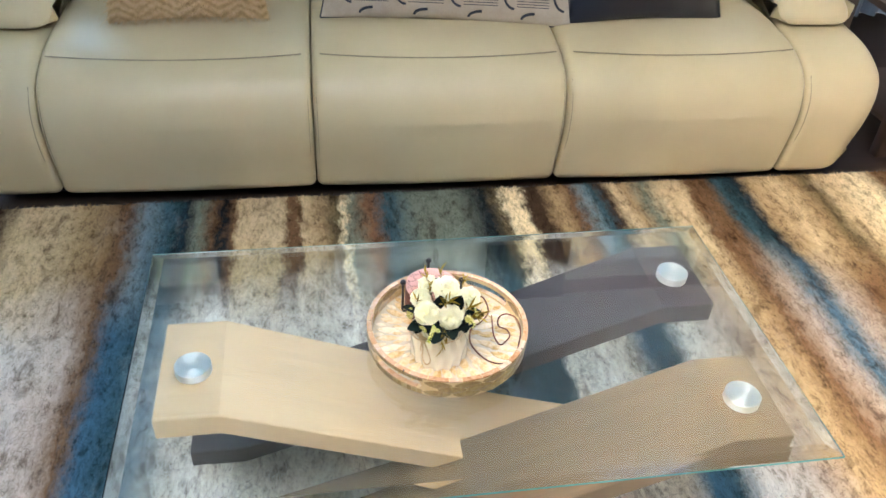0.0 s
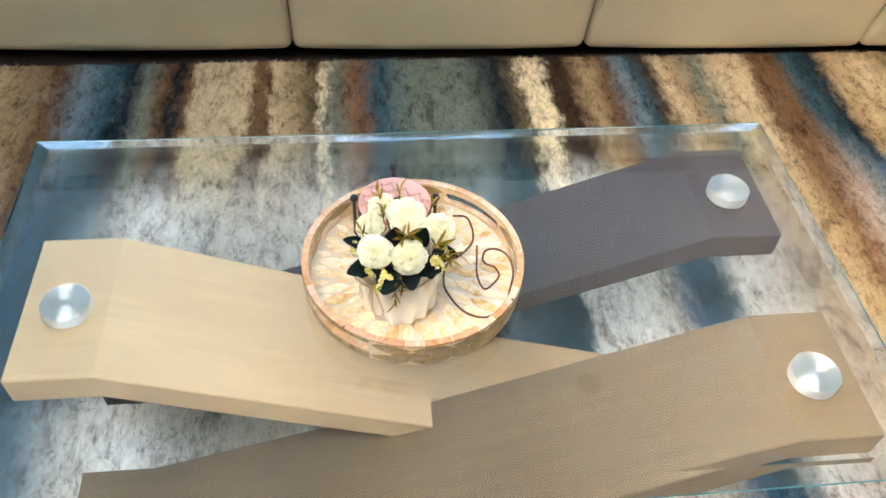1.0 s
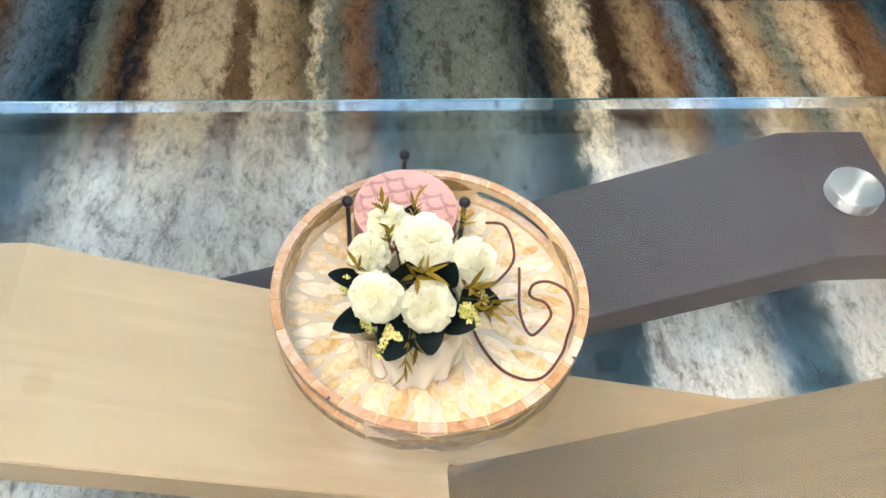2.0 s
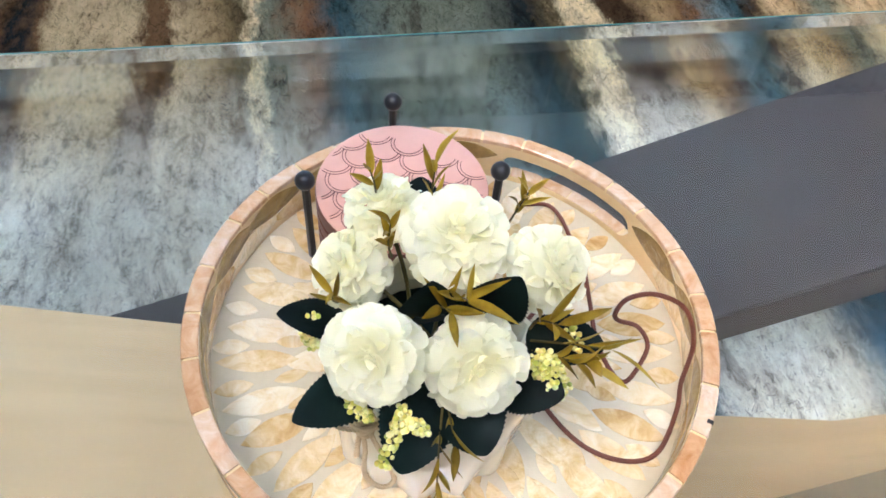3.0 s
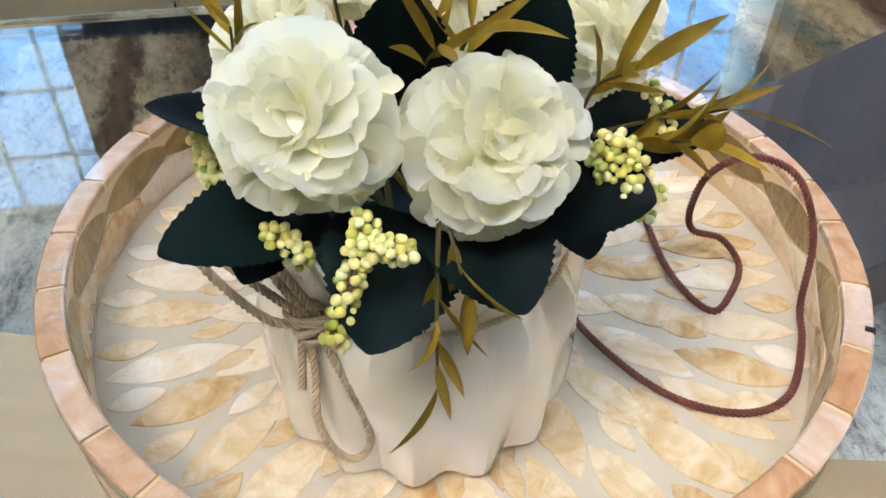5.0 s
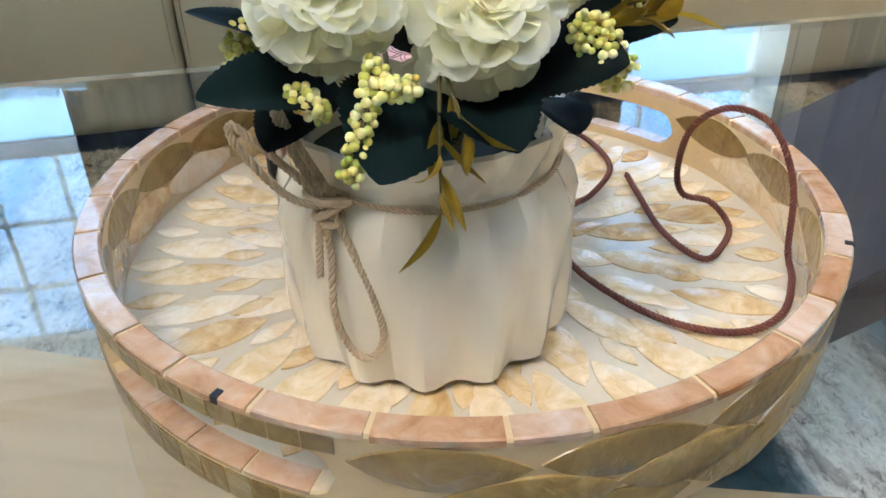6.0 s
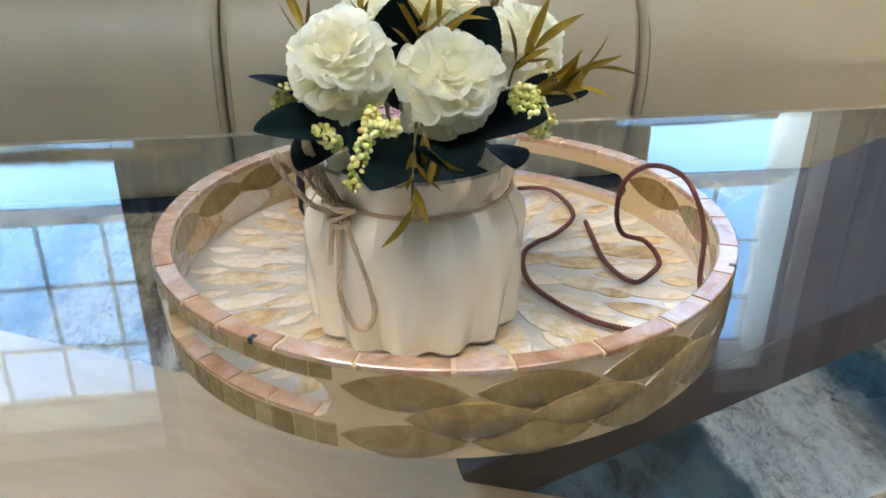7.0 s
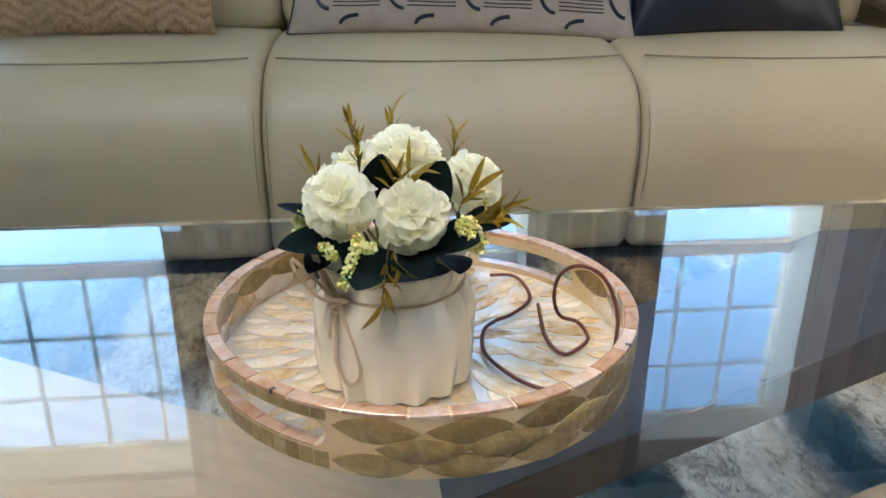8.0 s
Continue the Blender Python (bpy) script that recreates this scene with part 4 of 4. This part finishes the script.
# ---- bouquet of cloth flowers ----
def petal_mesh(seed):
    """A small cupped petal with a ruffled, notched edge; it grows along +y and faces +z."""
    rng = random.Random(seed)
    bm = bmesh.new()
    rows, cols = 8, 7
    grid = []
    ph, deep = rng.uniform(0, 6), rng.uniform(0.7, 1.25)
    lean, notch = rng.uniform(-0.10, 0.10), rng.uniform(0.0, 0.05)
    for j in range(rows):
        v = j / (rows - 1)
        s = 1 - (1 - v) ** 1.5
        half = 0.14 + 0.42 * math.sin(math.pi / 2 * min(1.0, s / 0.62)) ** 1.2
        if s > 0.62:
            half *= math.sqrt(max(0.03, 1 - ((s - 0.62) / 0.395) ** 2))
        row = []
        for i in range(cols):
            u = 2 * i / (cols - 1) - 1
            x = u * half * 1.12 + lean * s
            y = s - notch * v ** 6 * (1 - abs(u)) + 0.02 * math.cos(5 * u + ph) * v
            z = deep * (0.95 * (u * half) ** 2 + 0.26 * s * s - 0.10 * s) - 0.6 * max(0.0, s - 0.6) ** 1.7 + 0.028 * math.sin(4 * u + ph) * s ** 3
            row.append(bm.verts.new((x, y, z)))
        grid.append(row)
    for a, b in zip(grid, grid[1:]):
        for i in range(cols - 1):
            bm.faces.new((a[i], a[i + 1], b[i + 1], b[i]))
    return to_mesh("petal", bm, PETAL, 180)


PETALS = [petal_mesh(k) for k in range(8)]


def aim(y, z):
    """A turn whose y and z axes follow the two ways given."""
    y = Vector(y).normalized()
    z = Vector(z)
    z = (z - y * z.dot(y)).normalized()
    x = y.cross(z)
    return Matrix(((x.x, y.x, z.x), (x.y, y.y, z.y), (x.z, y.z, z.z))).to_4x4()


BQ = thing("flower_bouquet", (VASE[0], VASE[1] - 0.006, VASE[2] + 0.068), "bouquet of cream-white cloth carnations with dark leaves", "flowers")
BQ_AT = Vector((VASE[0], VASE[1], VASE[2] + 0.068))


def blossom(center, radius, face, seed):
    rng = random.Random(seed)
    axis = Vector(face).normalized()
    radius *= 0.87
    c = Vector(center) - BQ_AT - axis * radius * 0.16
    side = axis.orthogonal().normalized()
    other = axis.cross(side)
    core = bmesh.new()
    bmesh.ops.create_icosphere(core, subdivisions=2, radius=radius * 0.48, matrix=Matrix.Translation(c))
    head = part("blossom", core, HEART, BQ, sharp=80)
    for theta, count, base, long, lift in ((6, 4, 0.30, 0.42, 2.6), (19, 8, 0.38, 0.43, 2.1), (33, 11, 0.45, 0.44, 1.8), (47, 13, 0.50, 0.45, 1.6), (61, 15, 0.52, 0.46, 1.4),
                                           (75, 16, 0.53, 0.47, 1.2), (90, 16, 0.53, 0.48, 1.05), (105, 14, 0.51, 0.50, 0.85), (122, 12, 0.48, 0.50, 0.6)):
        for k in range(count):
            th = radians(max(2, theta + rng.uniform(-11, 11)))
            ph = 2 * math.pi * (k + rng.uniform(-0.35, 0.35)) / count + theta
            spoke = side * math.cos(ph) + other * math.sin(ph)
            d = axis * math.cos(th) + spoke * math.sin(th)
            tang = spoke * math.cos(th) - axis * math.sin(th)
            grow = d * lift + tang * 0.8 + Vector((rng.uniform(-1, 1), rng.uniform(-1, 1), rng.uniform(-1, 1))) * 0.36
            face = d - tang * 0.55 + grow.cross(d) * rng.uniform(-0.65, 0.65) if theta > 20 else d * 0.5 - spoke * rng.uniform(0.5, 1.0) + grow.cross(d) * rng.uniform(-0.5, 0.5)
            m = Matrix.Translation(c + d * radius * (base + rng.uniform(-0.04, 0.09))) @ aim(grow, face) @ Matrix.Diagonal((*(3 * (radius * long * rng.uniform(0.84, 1.16),)), 1))
            piece("petal", PETALS[rng.randrange(8)], None, head, m)
    stem = [c - axis * radius * 0.3, (c - axis * radius * 1.2).lerp(Vector((0, 0, 0.01)), 0.3), Vector((rng.uniform(-0.01, 0.01), rng.uniform(-0.01, 0.01), 0.0))]
    part("stem", tube(smooth_line(stem, 4), 0.0012, 5), STEM, head)


blossom((-0.0877, -0.0474, 0.6044), 0.0263, (-0.35, -0.75, 0.8), 1)
blossom((-0.0425, -0.0535, 0.5968), 0.0262, (0.12, -0.85, 0.75), 2)
blossom((0.0020, -0.0089, 0.6037), 0.0243, (0.8, -0.3, 0.8), 3)
blossom((-0.0433, 0.0030, 0.6180), 0.0293, (0.05, -0.25, 1.0), 4)
blossom((-0.0950, 0.0075, 0.5955), 0.0226, (-0.8, -0.2, 0.8), 5)
blossom((-0.0735, 0.0365, 0.6050), 0.0226, (-0.2, 0.4, 0.9), 6)


def leaf(base, tip, width, normal, mat, name="leaf", teeth=0, fold=0.25, droop=0.12, parent=None, n=10):
    """A leaf from base to tip with a folded midrib, drooping end and, where it has them, teeth."""
    a, b = Vector(base) - BQ_AT, Vector(tip) - BQ_AT
    long = (b - a).length
    y = (b - a).normalized()
    z = Vector(normal)
    z = (z - y * z.dot(y)).normalized()
    x = y.cross(z)
    bm, rows = bmesh.new(), []
    n = n * (4 if teeth else 1)
    for i in range(n + 1):
        v = i / n
        w = width / 2 * max(0.04, math.sin(math.pi * v ** 0.8) ** (0.62 if teeth else 0.85))
        if teeth and 0 < i < n:
            w *= 1 + 0.035 * (1 if i % 2 else -1)
        bend = droop * long * (v * (1 - v) * 1.4 - 0.15 * v * v)
        row = []
        for u in (-1, -0.5, 0, 0.5, 1):
            row.append(bm.verts.new(a + y * long * v + x * w * u + z * (bend + fold * w * abs(u) + 0.03 * w * math.sin(9 * v + 3 * u))))
        rows.append(row)
    for p, q in zip(rows, rows[1:]):
        for i in range(4):
            bm.faces.new((p[i], p[i + 1], q[i + 1], q[i]))
    bmesh.ops.solidify(bm, geom=bm.faces[:], thickness=0.0004)
    return part(name, bm, mat, parent or BQ, sharp=60)


for base, tip, width, normal in (
    ((-0.084, -0.040, 0.572), (-0.124, -0.062, 0.582), 0.026, (-0.1, -0.5, 0.9)),
    ((-0.066, -0.048, 0.575), (-0.079, -0.084, 0.562), 0.036, (0.1, -0.8, 0.7)),
    ((-0.050, -0.050, 0.575), (-0.040, -0.082, 0.566), 0.034, (0.2, -0.8, 0.7)),
    ((-0.030, -0.045, 0.574), (-0.003, -0.066, 0.583), 0.030, (0.3, -0.7, 0.8)),
    ((-0.012, -0.030, 0.578), (0.021, -0.046, 0.588), 0.026, (0.2, -0.5, 0.9)),
    ((-0.066, -0.020, 0.590), (-0.060, -0.028, 0.628), 0.030, (0.2, -1.0, 0.4)),
    ((-0.034, -0.020, 0.588), (-0.020, -0.026, 0.622), 0.030, (-0.2, -1.0, 0.5)),
    ((-0.095, -0.015, 0.575), (-0.128, -0.012, 0.592), 0.022, (-0.3, 0, 1)),
    ((-0.055, 0.030, 0.580), (-0.050, 0.066, 0.592), 0.026, (0, 0.4, 1)),
    ((-0.052, -0.005, 0.570), (-0.050, -0.034, 0.606), 0.030, (0, -0.8, 0.6)),
    ((-0.090, -0.030, 0.566), (-0.108, -0.052, 0.560), 0.026, (-0.4, -0.5, 0.7)),
    ((-0.020, -0.036, 0.562), (-0.014, -0.058, 0.558), 0.026, (0.4, -0.8, 0.5)),
):
    leaf(base, tip, width, normal, LEAF, teeth=1)


def sprig(base, tip, blades, seed, spread=0.5, long=0.020, wide=0.0042, stiff=0.35):
    """A stem with narrow pointed blades up its length."""
    rng = random.Random(seed)
    a, b = Vector(base), Vector(tip)
    mid = a.lerp(b, 0.5) + Vector((rng.uniform(-1, 1), rng.uniform(-1, 1), 0.4)) * 0.003
    line = smooth_line([a - BQ_AT, mid - BQ_AT, b - BQ_AT], 5)
    stem = part("sprig", tube(line, 0.0007, 5, taper=lambda t: 1 - 0.5 * t), STEM, BQ)
    way = (b - a).normalized()
    side = way.orthogonal().normalized()
    for k in range(blades):
        f = 0.35 + 0.65 * k / max(1, blades - 1)
        at = a.lerp(mid, f * 2) if f < 0.5 else mid.lerp(b, f * 2 - 1)
        ang = k * 2.4 + rng.uniform(-0.5, 0.5)
        out = side * math.cos(ang) + way.cross(side) * math.sin(ang)
        d = (way + out * spread * rng.uniform(0.6, 1.4)).normalized()
        l = long * rng.uniform(0.75, 1.25)
        leaf(at, at + d * l, wide * rng.uniform(0.6, 1.0), out * -1 + way * 0.4 + Vector((0, -0.2, 0.3)), BLADE, "blade", fold=0.5, droop=stiff * rng.uniform(-0.4, 0.8), parent=stem, n=6)


sprig((-0.052, -0.020, 0.590), (-0.052, -0.034, 0.614), 5, 1, 1.0, 0.029, 0.0052)
sprig((-0.050, -0.018, 0.592), (-0.044, -0.032, 0.616), 4, 2, 0.9, 0.027, 0.0048)
sprig((-0.050, 0.022, 0.600), (-0.050, 0.030, 0.638), 6, 3, 0.5, 0.017, 0.0046)
sprig((-0.072, 0.012, 0.595), (-0.074, 0.004, 0.630), 7, 4, 0.45, 0.017, 0.0048)
sprig((-0.076, 0.040, 0.600), (-0.080, 0.034, 0.634), 5, 5, 0.6, 0.016, 0.0046)
sprig((-0.014, 0.022, 0.596), (-0.008, 0.016, 0.630), 7, 6, 0.75, 0.018, 0.0040)
sprig((-0.100, -0.012, 0.596), (-0.102, -0.020, 0.616), 5, 7, 0.6, 0.024, 0.0036)
sprig((-0.012, -0.032, 0.588), (-0.004, -0.042, 0.606), 6, 8, 0.7, 0.024, 0.0062)
sprig((-0.014, -0.040, 0.582), (0.010, -0.058, 0.594), 8, 9, 0.7, 0.019, 0.0072)
sprig((-0.012, -0.036, 0.584), (0.018, -0.054, 0.600), 5, 10, 0.5, 0.022, 0.0040)
sprig((-0.058, -0.062, 0.582), (-0.064, -0.092, 0.556), 6, 11, 0.75, 0.017, 0.0052)
sprig((-0.056, -0.062, 0.582), (-0.054, -0.076, 0.570), 3, 12, 0.6, 0.020, 0.0060)

bm = bmesh.new()
bmesh.ops.create_icosphere(bm, subdivisions=2, radius=0.00140)
BERRY_MESH = to_mesh("berry", bm, BERRY, 180)


def berries(start, end, count, thick, seed):
    rng = random.Random(seed)
    a, b = Vector(start) - BQ_AT, Vector(end) - BQ_AT
    stalk = part("berry_sprig", tube([a, a.lerp(b, 0.5) + Vector((0, -0.002, 0.001)), b], 0.0008, 5), STEM, BQ, "sprig of small yellow-green berries")
    spots = []
    for _ in range(count * 40):
        way = Vector((rng.gauss(0, 1), rng.gauss(0, 1), rng.gauss(0, 1))).normalized()
        p = a.lerp(b, rng.random()) + way * thick * rng.uniform(0.55, 0.95)
        if all((p - q).length > 0.00205 for q in spots):
            spots.append(p)
            piece("berry", BERRY_MESH, None, stalk, Matrix.Translation(p) @ Matrix.Scale(rng.uniform(0.8, 1.15), 4))
        if len(spots) >= count:
            break


berries((-0.076, -0.066, 0.588), (-0.086, -0.078, 0.562), 84, 0.0036, 1)
berries((-0.078, -0.068, 0.582), (-0.068, -0.074, 0.584), 44, 0.0034, 2)
berries((-0.010, -0.050, 0.588), (-0.004, -0.058, 0.578), 190, 0.0074, 3)
berries((-0.113, -0.010, 0.582), (-0.113, -0.014, 0.568), 120, 0.0062, 4)
berries((-0.098, -0.055, 0.578), (-0.092, -0.060, 0.574), 46, 0.0038, 5)
berries((0.004, -0.040, 0.598), (0.008, -0.046, 0.590), 20, 0.0030, 6)

# ---- coasters in their holder ----
COASTERS = (-0.052, 0.1085, TRAY_FLOOR)


def coasters():
    ring = [(math.cos(2 * math.pi * k / 56), math.sin(2 * math.pi * k / 56)) for k in range(56)]
    h = thing("coaster_holder", COASTERS, "black wire coaster holder with ball-tipped posts", "coaster holder")
    hoop = [(0.040 * math.cos(2 * math.pi * k / 48), 0.040 * math.sin(2 * math.pi * k / 48), 0.0045) for k in range(49)]
    part("base_ring", tube(hoop, 0.0028, 8), BLACK, h)
    for deg in (89, 184, 352):
        a = radians(deg)
        c, s = math.cos(a), math.sin(a)
        post = part("post", tube([(0.040 * c, 0.040 * s, 0.0045), (0.058 * c, 0.058 * s, 0.006), (0.0600 * c, 0.0600 * s, 0.012), (0.0600 * c, 0.0600 * s, 0.080)], 0.0027, 8), BLACK, h)
        bm = bmesh.new()
        bmesh.ops.create_uvsphere(bm, u_segments=20, v_segments=12, radius=0.0062, matrix=Matrix.Translation((0.0600 * c, 0.0600 * s, 0.084)))
        part("ball", bm, BLACK, post)
    for i in range(5):
        z = COASTERS[2] + 0.0075 + i * 0.0122
        top = i == 4
        c = thing("coaster", (COASTERS[0], COASTERS[1], z), "round pink coaster with engraved scallops in its holder" if top else "round reddish wooden coaster stacked in its holder", "coaster", "stack of coasters", turn=i * 37)
        part("disc", loft([[(r * x, r * y, zz) for x, y in ring] for r, zz in ((0.0535, 0.0), (0.0545, 0.001), (0.0545, 0.0105), (0.0535, 0.0115), (0.002, 0.0115))]), COASTER_WOOD, c)
        if top:
            part("face", loft([[(r * x, r * y, zz) for x, y in ring] for r, zz in ((0.054, 0.0112), (0.054, 0.0119), (0.0534, 0.0124), (0.002, 0.0124))]), COASTER_TOP, c, "pink painted face")
            pitch = 0.0235
            for j in range(-3, 4):
                for k in range(-3, 4):
                    cx, cy = pitch * (k + 0.5 * (j % 2)), pitch * 0.5 * j
                    for r in (0.0116, 0.0096):
                        line = []
                        for q in range(19):
                            a = math.pi * q / 18
                            x, y = cx + r * math.cos(a), cy + r * math.sin(a)
                            if math.hypot(x, y) < 0.0522:
                                line.append((x, y, 0.0124))
                        if len(line) > 4:
                            part("engraving", tube(line, 0.00032, 4), COASTER_LINE, c)


coasters()

# ---- cord on the tray ----
def cord():
    c = thing("cord", (0.05, 0.02, TRAY_FLOOR), "thin twisted red-brown cord lying in loops", "cord")
    pts = [(0.0420, 0.1400, 0.4655), (0.0620, 0.1360, 0.4660), (0.0690, 0.1120, 0.4660), (0.0660, 0.0830, 0.4660), (0.0460, 0.0580, 0.4660), (0.0310, 0.0480, 0.4660), (0.0190, 0.0330, 0.4655), (0.0140, -0.0010, 0.4660), (0.0250, -0.0320, 0.4660), (0.0400, -0.0520, 0.4660), (0.0610, -0.0620, 0.4660), (0.0790, -0.0600, 0.4700), (0.1010, -0.0339, 0.4655), (0.1081, -0.0179, 0.4700), (0.1119, -0.0060, 0.4960), (0.1030, 0.0040, 0.5200), (0.0860, 0.0120, 0.5270), (0.0730, 0.0180, 0.5170), (0.0710, 0.0220, 0.4960), (0.0780, 0.0260, 0.4790), (0.0910, 0.0220, 0.4750), (0.0970, 0.0120, 0.4660), (0.0830, -0.0050, 0.4660), (0.0730, -0.0110, 0.4660), (0.0670, 0.0000, 0.4660), (0.0650, 0.0220, 0.4660), (0.0690, 0.0530, 0.4660), (0.0720, 0.0750, 0.4660)]
    local = [Vector(p) - Vector((0.05, 0.02, TRAY_FLOOR)) for p in pts]
    rope_parts("strand", resample(smooth_line(local, 16), 0.0009), 0.00150, 0.0062, CORD, c, 3, 6)


cord()

# ---- cushions on the sofa ----
def on_sofa(x, y):
    return Matrix.Translation(SOFA_AT) @ pose(0, 0, 0, 0, 0, SOFA_TURN) @ Matrix.Translation((x, y, 0.0))


def fur_material():
    """Tan pile clipped in chevron ridges."""
    m, nt, b = material("tan_fur", 0.9, Specular_IOR_Level=0.1)
    v = coords(nt)
    sep = nt.nodes.new("ShaderNodeSeparateXYZ")
    nt.links.new(v, sep.inputs[0])
    zig = math_node(nt, "PINGPONG", math_node(nt, "ADD", sep.outputs[0], 1.0), 0.065)
    run = math_node(nt, "ADD", math_node(nt, "MULTIPLY", zig, 0.55), math_node(nt, "ADD", sep.outputs[2], math_node(nt, "MULTIPLY", noise_tex(nt, v, 40, 3), 0.02)))
    ridge = math_node(nt, "SINE", math_node(nt, "MULTIPLY", run, 2 * math.pi / 0.026))
    f = math_node(nt, "ADD", math_node(nt, "MULTIPLY", ridge, 0.10), noise_tex(nt, v, 70, 5, 0.75))
    nt.links.new(ramp(nt, f, [(0.2, (0.34, 0.21, 0.09)), (0.5, (0.65, 0.46, 0.24)), (0.85, (0.84, 0.67, 0.42))]), b.inputs["Base Color"])
    bump(nt, b, f, 0.8, 0.008)
    return m


FUR = fur_material()
LINEN = grained("beige_linen", (0.38, 0.31, 0.22), (0.48, 0.41, 0.31), 160, 0.9, 0.4, 0.0008)
INKED = grained("navy_print", (0.010, 0.016, 0.026), (0.02, 0.03, 0.045), 160, 0.8)


def fur_cushion():
    c = thing("fur_cushion", (0, 0, 0), "tan faux-fur cushion with chevron ridges", "cushion")
    c.matrix_basis = on_sofa(-0.825, 0.43) @ pose(0, 0, 0.52 + 0.205, -22, 0, 3)
    bm, at = cushion(0.52, 0.44, 0.17, 1)
    part("cover", bm, FUR, c, sharp=80)
    rng = np.random.default_rng(5)
    verts, faces = [], []
    for _ in range(15000):
        u, v = rng.uniform(-0.99, 0.99, 2)
        s = -1 if rng.random() < 0.8 else 1
        x, y, z = at(u, v, s)
        ridge = ((abs(((u * 4) % 2) - 1) + v * 5.5) * 1.0) % 1.0
        l = 0.007 + 0.013 * (ridge > 0.45) + (0.014 if abs(u) > 0.9 or abs(v) > 0.9 else 0)
        dx, dz = rng.normal(0, 0.5) + u * 0.5, rng.normal(0, 0.4) - 0.35 + v * 0.4
        w = 0.0011
        k = len(verts)
        verts += [(x - w, y, z), (x + w, y, z), (x + dx * l, y + s * l * 0.8, z + dz * l)]
        faces.append((k, k + 1, k + 2))
    me = bpy.data.meshes.new("fur")
    me.from_pydata(verts, [], faces)
    me.materials.append(FUR)
    f = new("fur", me)
    f.parent = c
    f["kind"] = "stuff"


def print_cushion():
    c = thing("printed_cushion", (0, 0, 0), "long beige linen cushion with navy arch print", "cushion")
    c.matrix_basis = on_sofa(0.058, 0.42) @ pose(0, 0, 0.512 + 0.165, -24, 1.2, -4)
    w, h, t = 0.88, 0.36, 0.16
    bm, at = cushion(w, h, t, 2, 30, 0.05)
    part("cover", bm, LINEN, c, sharp=80)
    line = [at(u, v, -1) for u, v in [(-1 + 2 * k / 40, -1) for k in range(41)] + [(1, -1 + 2 * k / 16) for k in range(1, 17)] + [(1 - 2 * k / 40, 1) for k in range(1, 41)] + [(-1, 1 - 2 * k / 16) for k in range(1, 17)]]
    part("piping", tube(line, 0.004, 6), INKED, c, "navy piped edge")

    def mark(pts, r):
        part("print", tube([Vector(at(u, v, -1)) + Vector((0, -0.0004, 0)) for u, v in pts], r, 4), INKED, c)

    for k in range(5):
        u0 = -0.86 + 0.425 * k
        for v0 in (-0.38, 0.10, 0.58):
            mark([(u0 + 0.095 * (1 - math.cos(q)), v0 - 0.33 * math.sin(q)) for q in (math.pi / 2 * i / 10 for i in range(11))], 0.0056)
            if k < 4:
                for i in range(6):
                    v = v0 - 0.29 + 0.05 * i
                    mark([(u0 + 0.115 + 0.27 * j / 5, v) for j in range(6)], 0.0018)
        if k < 4:
            mark([(u0 + 0.165 + 0.10 * (1 - math.cos(q)), -0.90 + 0.11 * math.sin(q)) for q in (math.pi / 2 * i / 10 for i in range(11))], 0.0056)


def leather_cushion():
    c = thing("leather_cushion", (0, 0, 0), "dark navy leather cushion slumped on the sofa", "cushion")
    c.matrix_basis = on_sofa(0.765, 0.42) @ pose(0, 0, 0.512 + 0.19, -22, 0, 3)
    bm, at = cushion(0.60, 0.42, 0.17, 3, 30, 0.09)
    part("cover", bm, NAVY_LEATHER, c, sharp=80)


fur_cushion()
print_cushion()
leather_cushion()

# ---- beside the sofa ----
def side_table():
    t = thing("side_table", (2.20, 1.62, -0.012), "dark wooden side table beside the sofa", "side table")
    part("tabletop", box(-0.25, 0.25, -0.28, 0.28, 0.50, 0.53, 0.006), TABLE_WOOD, t)
    part("shelf", box(-0.22, 0.22, -0.25, 0.25, 0.12, 0.14, 0.004), TABLE_WOOD, t)
    for x in (-0.22, 0.22):
        for y in (-0.25, 0.25):
            part("leg", box(x - 0.025, x + 0.025, y - 0.025, y + 0.025, 0.0, 0.50, 0.004), TABLE_WOOD, t)


side_table()
setting("baseboard", box(WEST, EAST, WALL_Y - 0.016, WALL_Y - 0.002, -0.012, 0.12, 0.003), TRIM)
